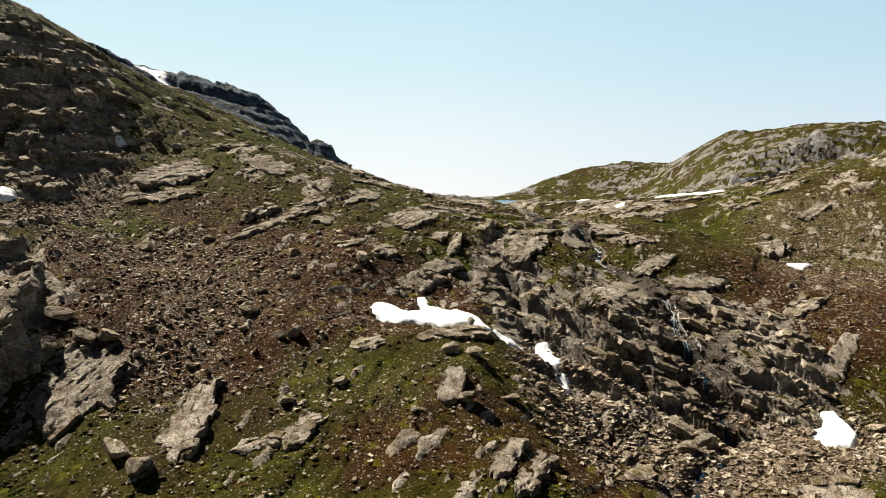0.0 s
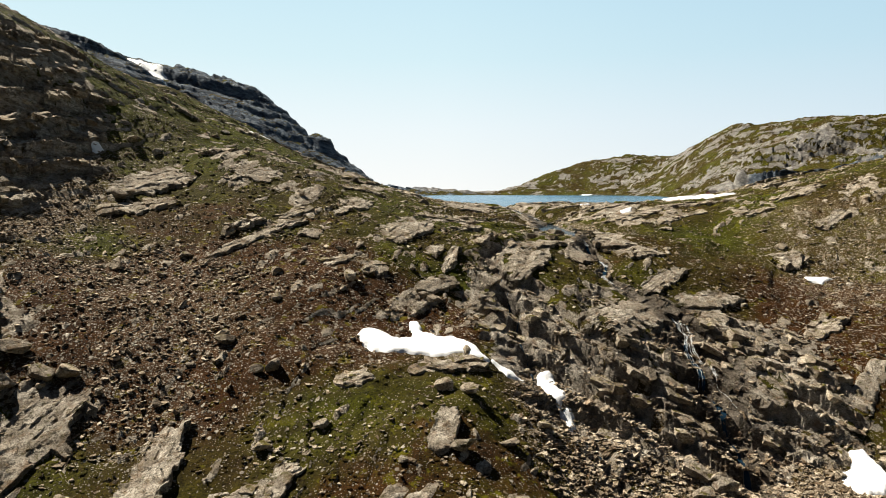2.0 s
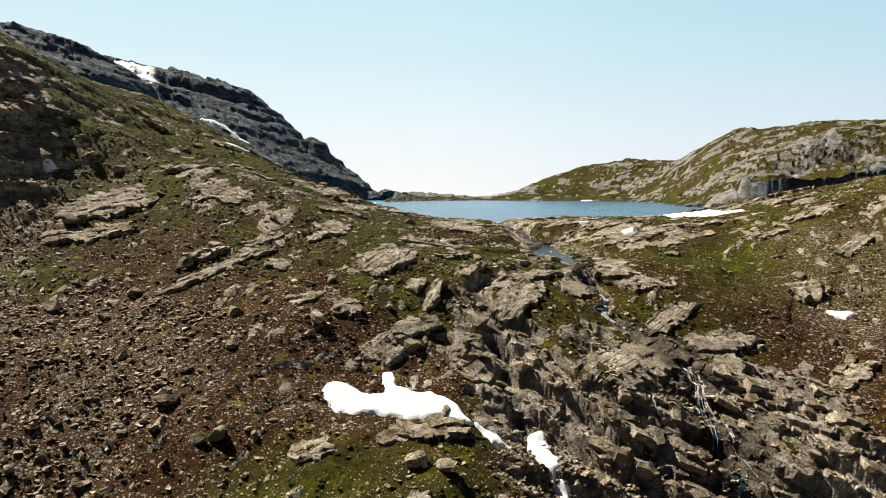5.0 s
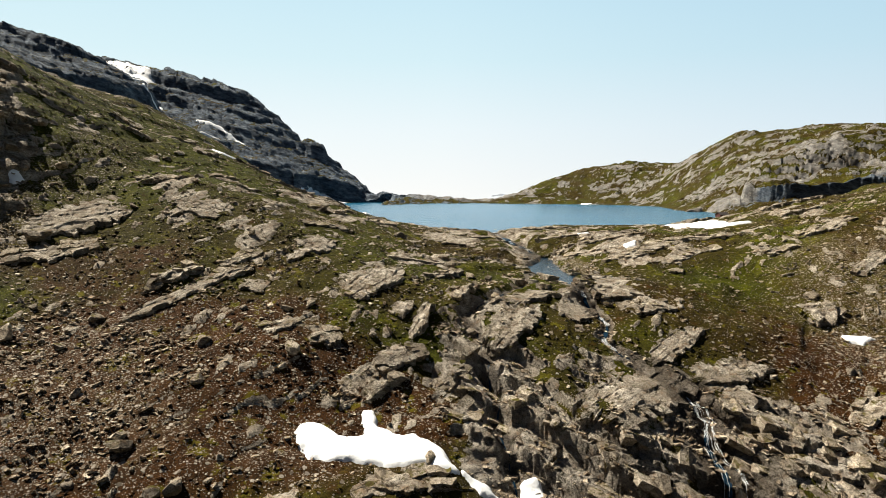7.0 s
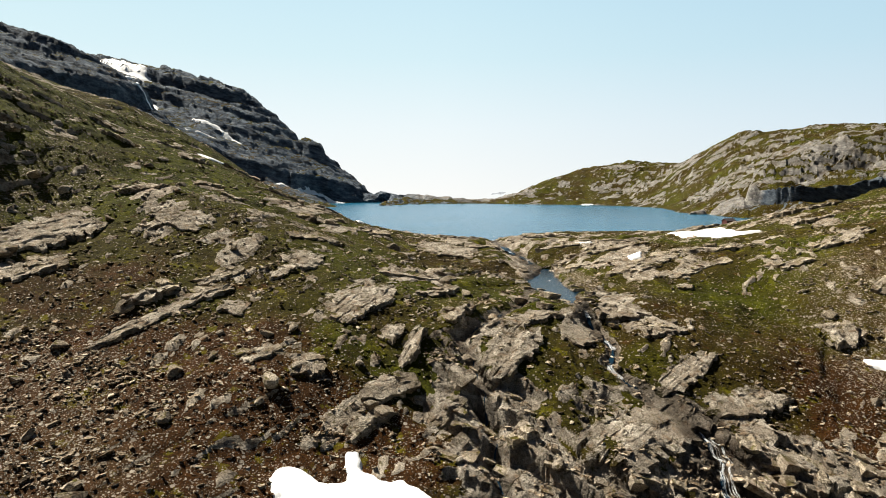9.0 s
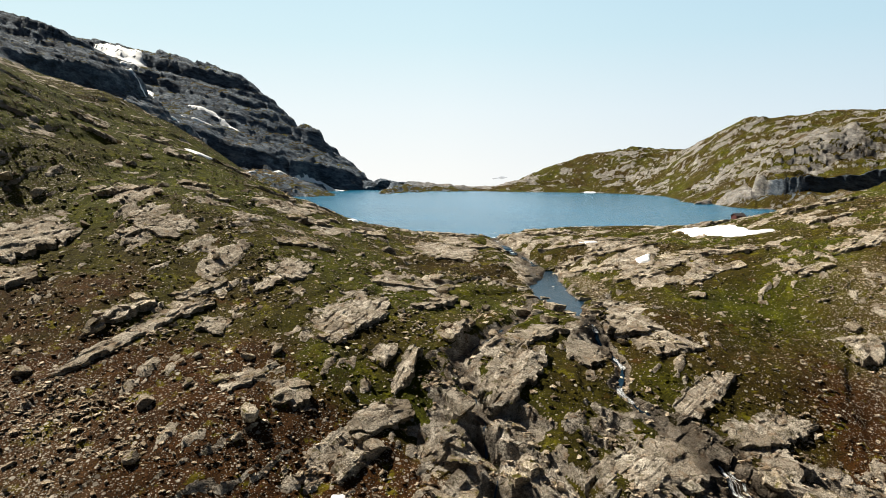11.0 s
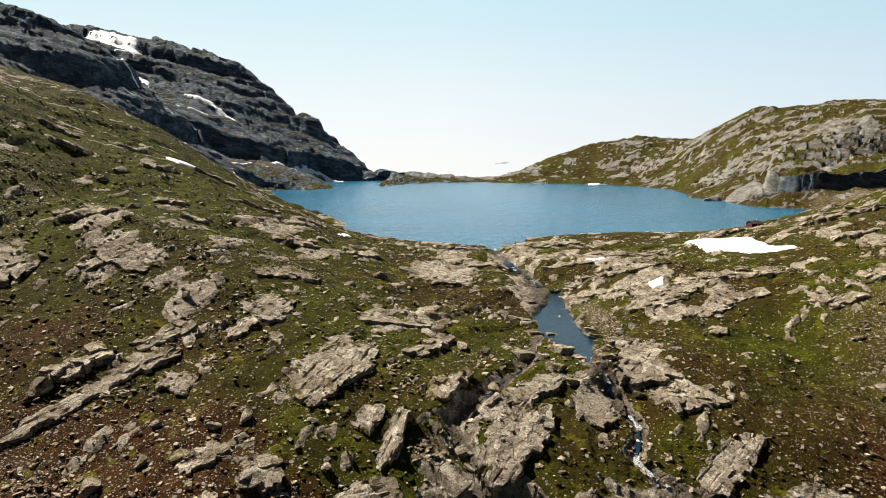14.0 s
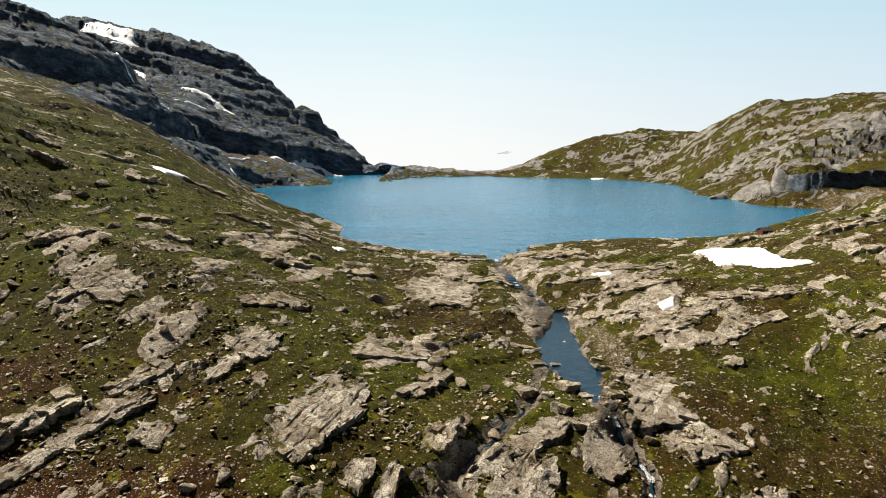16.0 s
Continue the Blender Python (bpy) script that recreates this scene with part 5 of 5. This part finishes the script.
snow_patch([(69.1, 122), (71.7, 122), (72.6, 119), (72.7, 115.5), (68.6, 110.5), (65.7, 110.5), (63.6, 113.5), (64.7, 116.5), (67.3, 118.5)], 1.0, "rounded white snow patch on the scree", 0.3)
snow_patch([(91.2, 180), (94.5, 179), (97.2, 177), (93.7, 176), (91.2, 177.5)], 0.6, "small snow patch below a dark outcrop", 0.25)
snow_patch([(-100.4, 154.5), (-97.9, 155.5), (-95.5, 153), (-96.1, 149.5), (-98.2, 148)], 0.8, "snow patch in the shade of the crag", 0.3)
snow_patch([(-95, 196.5), (-93.4, 199), (-92, 198.5), (-92.4, 195)], 0.5, "snow patch in the shade of the crag", 0.3)
snow_patch([(92, 305.5), (100.8, 306.5), (108.8, 291.5), (105.9, 273), (109.2, 261.5), (101.8, 260), (95.6, 269.5), (87.6, 273)], 0.9, "wide flat snow bank near the lake shore", 0.6)
snow_patch([(50.2, 267), (56.1, 270), (55.3, 263.5), (50.5, 262)], 0.6, "small snow patch among flat slabs", 0.35)
snow_patch([(59.6, 237), (64.2, 239), (62.6, 234.4), (59.7, 233)], 0.6, "small snow patch among flat slabs", 0.3)
snow_patch([(-22.5, 272.5), (-17.6, 268.5), (-18.8, 263)], 0.7, "small snow patch on the grassy shoulder", 0.4)
snow_patch([(-76, 281), (-71, 287), (-66, 286), (-71, 278)], 0.8, "small snow patch on the grassy shoulder", 0.5)
far_label = "snow field on the dark rocky fell"


def streak(line, wide, label, cell, deep=1.8):
    """A narrow tongue of snow along a gully, broad in its middle and torn at its ends."""
    n = len(line) - 1
    one, two = [], []
    for i, (x, y) in enumerate(line):
        (x0, y0), (x1, y1) = line[max(i - 1, 0)], line[min(i + 1, n)]
        d = math.hypot(x1 - x0, y1 - y0)
        w = wide * (0.35 if i in (0, n) else 1.0 + 0.35 * math.sin(2.3 * i + x))
        one.append((x - w * (y1 - y0) / d, y + w * (x1 - x0) / d))
        two.append((x + w * (y1 - y0) / d, y - w * (x1 - x0) / d))
    snow_patch(one + two[::-1], deep, label, cell)


snow_patch([(-452, 966), (-436, 985), (-388, 972), (-372, 938), (-384, 930), (-410, 946)], 1.4, far_label, 2.0)
streak([(-392, 914), (-382, 925), (-372, 930)], 4, far_label, 1.6)
streak([(-262, 643), (-257, 650), (-248, 653)], 2.6, far_label, 1.2)
streak([(-292, 868), (-276, 870), (-262, 868), (-247, 860), (-231, 854)], 4.5, far_label, 1.5)
streak([(-284, 814), (-274, 824), (-264, 831), (-250, 834)], 2.6, far_label, 1.3)
streak([(-225, 645), (-222, 658)], 2.2, far_label, 1.0)
streak([(-352, 885), (-340, 872), (-328, 855)], 3, far_label, 1.5)
streak([(-218, 719), (-210, 728), (-202, 736), (-192, 744), (-183, 750)], 1.8, "streak of snow above the far shore", 0.9)
streak([(-177, 753), (-170, 757)], 1.4, "streak of snow above the far shore", 0.8)
streak([(-174, 655), (-166, 640), (-156, 625), (-146, 612)], 2.4, "streak of snow above the far shore", 1.1)
streak([(-180, 803), (-170, 818), (-160, 835), (-150, 856), (-138, 868), (-124, 868), (-110, 870)], 3.0, "long streak of snow above the far shore", 1.3)
snow_patch([(161.5, 812.6), (176.2, 805.2), (173.5, 797.8), (161.5, 801.5)], 1.2, "small snow patch on the far lake shore", 1.5)


# ---- the brook, its pool and the falls ----
def ribbon(name, line, level, mat, label, wide=1.0, strands=5, seed=0, category="brook"):
    """Water along a course: laid in its bed, or falling over the ledges."""
    pts = []
    for (x0, y0, w0), (x1, y1, w1) in zip(line, line[1:]):
        n = max(2, int(math.hypot(x1 - x0, y1 - y0) / 0.4))
        pts += [(x0 + (x1 - x0) * t / n, y0 + (y1 - y0) * t / n, w0 + (w1 - w0) * t / n) for t in range(n)]
    p = np.array(pts)
    k = np.ones(7) / 7
    for c in (0, 1) if len(p) > 12 else ():
        p[3:-3, c] = np.convolve(p[:, c], k, "valid")
    p[:, 0] += meander(p[:, 1])
    d = np.gradient(p[:, :2], axis=0)
    d /= np.linalg.norm(d, axis=1)[:, None]
    across = np.stack([d[:, 1], -d[:, 0]], -1)
    width = p[:, 2] * wide * np.clip(0.8 + (0.3 if mat is FOAM else 1.2) * vnoise(np.arange(len(p)) * 0.17, np.zeros(len(p)), seed + 1) + 0.4 * vnoise(np.arange(len(p)) * 0.6, np.zeros(len(p)), seed + 2), 0.06, 1.7)
    o = np.linspace(-1, 1, strands)
    xy = p[:, None, :2] + across[:, None] * (o[None, :, None] * width[:, None, None])
    g = ground(xy[..., 0].ravel(), xy[..., 1].ravel()).reshape(len(p), strands)
    mid = np.minimum.accumulate(np.maximum(g.min(1), np.convolve(np.pad(g.mean(1), 2, "edge"), np.ones(5) / 5, "valid") - 0.3))
    z = np.where(np.abs(o)[None] < 2, mid[:, None] + level, g)
    z = np.maximum(z, g + 0.15) if mat is FOAM else z
    me = mesh_of(name, np.concatenate([xy, z[..., None]], -1).reshape(-1, 3), quads(len(p), strands), mat)
    tagged(new(name, me), label, category, kind="structure" if category == "brook" else "")


ribbon("brook", BROOK[:9], 0.42, POOL, "clear shallow brook running from the lake", 0.8, seed=3)
ribbon("brook_below", BROOK[11:], 0.30, POOL, "dark brook running down over the rocks", 0.34, seed=4)
ribbon("rivulet", RIVULET, 0.10, POOL, "thin rivulet in a dark rocky gully", 0.28, seed=5)
xs, ys = np.meshgrid(np.linspace(26, 44, 31), np.linspace(185, 254, 101), indexing="ij")
near = inside(xs.ravel(), ys.ravel(), POOL_RIM) > -1.3
me = mesh_of("pool", np.stack([xs.ravel(), ys.ravel(), np.full(xs.size, POOL_LEVEL)], -1), quads(31, 101, near), POOL)
tagged(new("pool", me), "still clear pool in the brook", "pool", kind="structure")

FALL = BROOK[19:25]
rng = random.Random(5)
for i in range(16):
    start = rng.choice((0, 0, 1, 1, 2, 2, 3, 3))
    dx, fan = rng.uniform(-0.5, 0.6), rng.uniform(-0.3, 0.75)
    line = [(x + dx + fan * (k + 0.6 * start) + rng.uniform(-0.45, 0.45), y, 0.5) for k, (x, y, q) in enumerate(FALL[start:start + rng.choice((2, 3, 4))])]
    if len(line) > 1:
        ribbon("waterfall", line, 0.4, FOAM, "thin white strand of a waterfall over dark ledges", rng.uniform(0.07, 0.26), 3, 20 + i, "waterfall")
for seed, (y0, y1, w) in enumerate(((298, 294, 0.8), (286, 283, 0.7), (275, 272.5, 0.7), (268, 265, 0.8), (256, 253, 0.7), (198, 196, 0.8), (190.5, 189, 0.9), (184, 182.5, 0.7), (177, 173, 0.6), (167, 163, 0.7))):
    line = []
    for y in np.linspace(y0, y1, 4):
        k = next(i for i in range(len(BROOK) - 1) if BROOK[i][1] >= y >= BROOK[i + 1][1])
        t = (BROOK[k][1] - y) / (BROOK[k][1] - BROOK[k + 1][1])
        line.append((BROOK[k][0] + t * (BROOK[k + 1][0] - BROOK[k][0]), float(y), w))
    ribbon("rapids", line, 0.4, FOAM, "short white rapids among the slabs", 0.8, 5, 50 + seed, "rapids")


# ---- the hut by the lake ----
def part(name, bm, mat, parent, label=""):
    me = bpy.data.meshes.new(name)
    bm.to_mesh(me)
    bm.free()
    me.materials.append(mat)
    ob = new(name, me)
    ob.parent = parent
    return tagged(ob, label)


def box(x0, x1, y0, y1, z0, z1, bevel=0.02):
    bm = bmesh.new()
    bmesh.ops.create_cube(bm, size=1)
    for w in bm.verts:
        w.co = Vector(((x0 + x1) / 2 + w.co.x * (x1 - x0), (y0 + y1) / 2 + w.co.y * (y1 - y0), (z0 + z1) / 2 + w.co.z * (z1 - z0)))
    bmesh.ops.bevel(bm, geom=bm.edges[:], offset=bevel, segments=1, affect="EDGES")
    return bm


def hut(x, y, turn):
    red, dark, white, glass = plain("red_boards", (0.085, 0.020, 0.016)), plain("dark_roof", (0.04, 0.03, 0.03)), plain("white_paint", (0.7, 0.68, 0.62)), plain("dark_pane", (0.02, 0.025, 0.03), 0.1)
    base = new("hut")
    z = float(ground(np.array([x]), np.array([y]))[0])
    base.matrix_world = pose(x, y, z - 0.35, 0, 0, turn) @ Matrix.Diagonal((0.85, 0.85, 0.85, 1))
    tagged(base, "small dark red wooden hut near the lake shore", "hut")
    wall = bmesh.new()
    a = [wall.verts.new(p) for p in [(-2.6, -1.8, -0.6), (2.6, -1.8, -0.6), (2.6, 1.8, -0.6), (-2.6, 1.8, -0.6), (-2.6, -1.8, 1.9), (2.6, -1.8, 1.9), (2.6, 1.8, 1.9), (-2.6, 1.8, 1.9), (-2.6, 0, 2.9), (2.6, 0, 2.9)]]
    for f in ((0, 1, 5, 4), (2, 3, 7, 6), (1, 2, 6, 9, 5), (3, 0, 4, 8, 7), (0, 3, 2, 1), (4, 5, 9, 8), (6, 7, 8, 9)):
        wall.faces.new([a[i] for i in f])
    part("wall", wall, red, base)
    for side in (-1, 1):
        roof = box(-2.9, 2.9, -0.02, 2.25, -0.06, 0.06)
        for w in roof.verts:
            yy = w.co.y
            w.co = Vector((w.co.x, side * yy, 2.98 - yy * 0.55 + w.co.z))
        if side < 0:
            bmesh.ops.reverse_faces(roof, faces=roof.faces[:])
        part("roof", roof, dark, base, "dark felt roof")
    door = part("door", box(-1.9, -1.05, -1.86, -1.79, -0.2, 1.7), dark, base, "dark board door")
    part("handle", box(-1.2, -1.12, -1.92, -1.85, 0.7, 0.8, 0.01), white, door)
    win = part("window", box(0.4, 1.5, -1.87, -1.79, 0.7, 1.5), white, base, "white framed window")
    for i in range(2):
        part("pane", box(0.48 + 0.52 * i, 0.92 + 0.52 * i, -1.89, -1.86, 0.78, 1.42, 0.005), glass, win)
    part("chimney", box(1.2, 1.6, -0.2, 0.2, 2.4, 3.5), plain("stone_chimney", (0.2, 0.19, 0.18)), base)


hut(126.5, 329.5, 18)
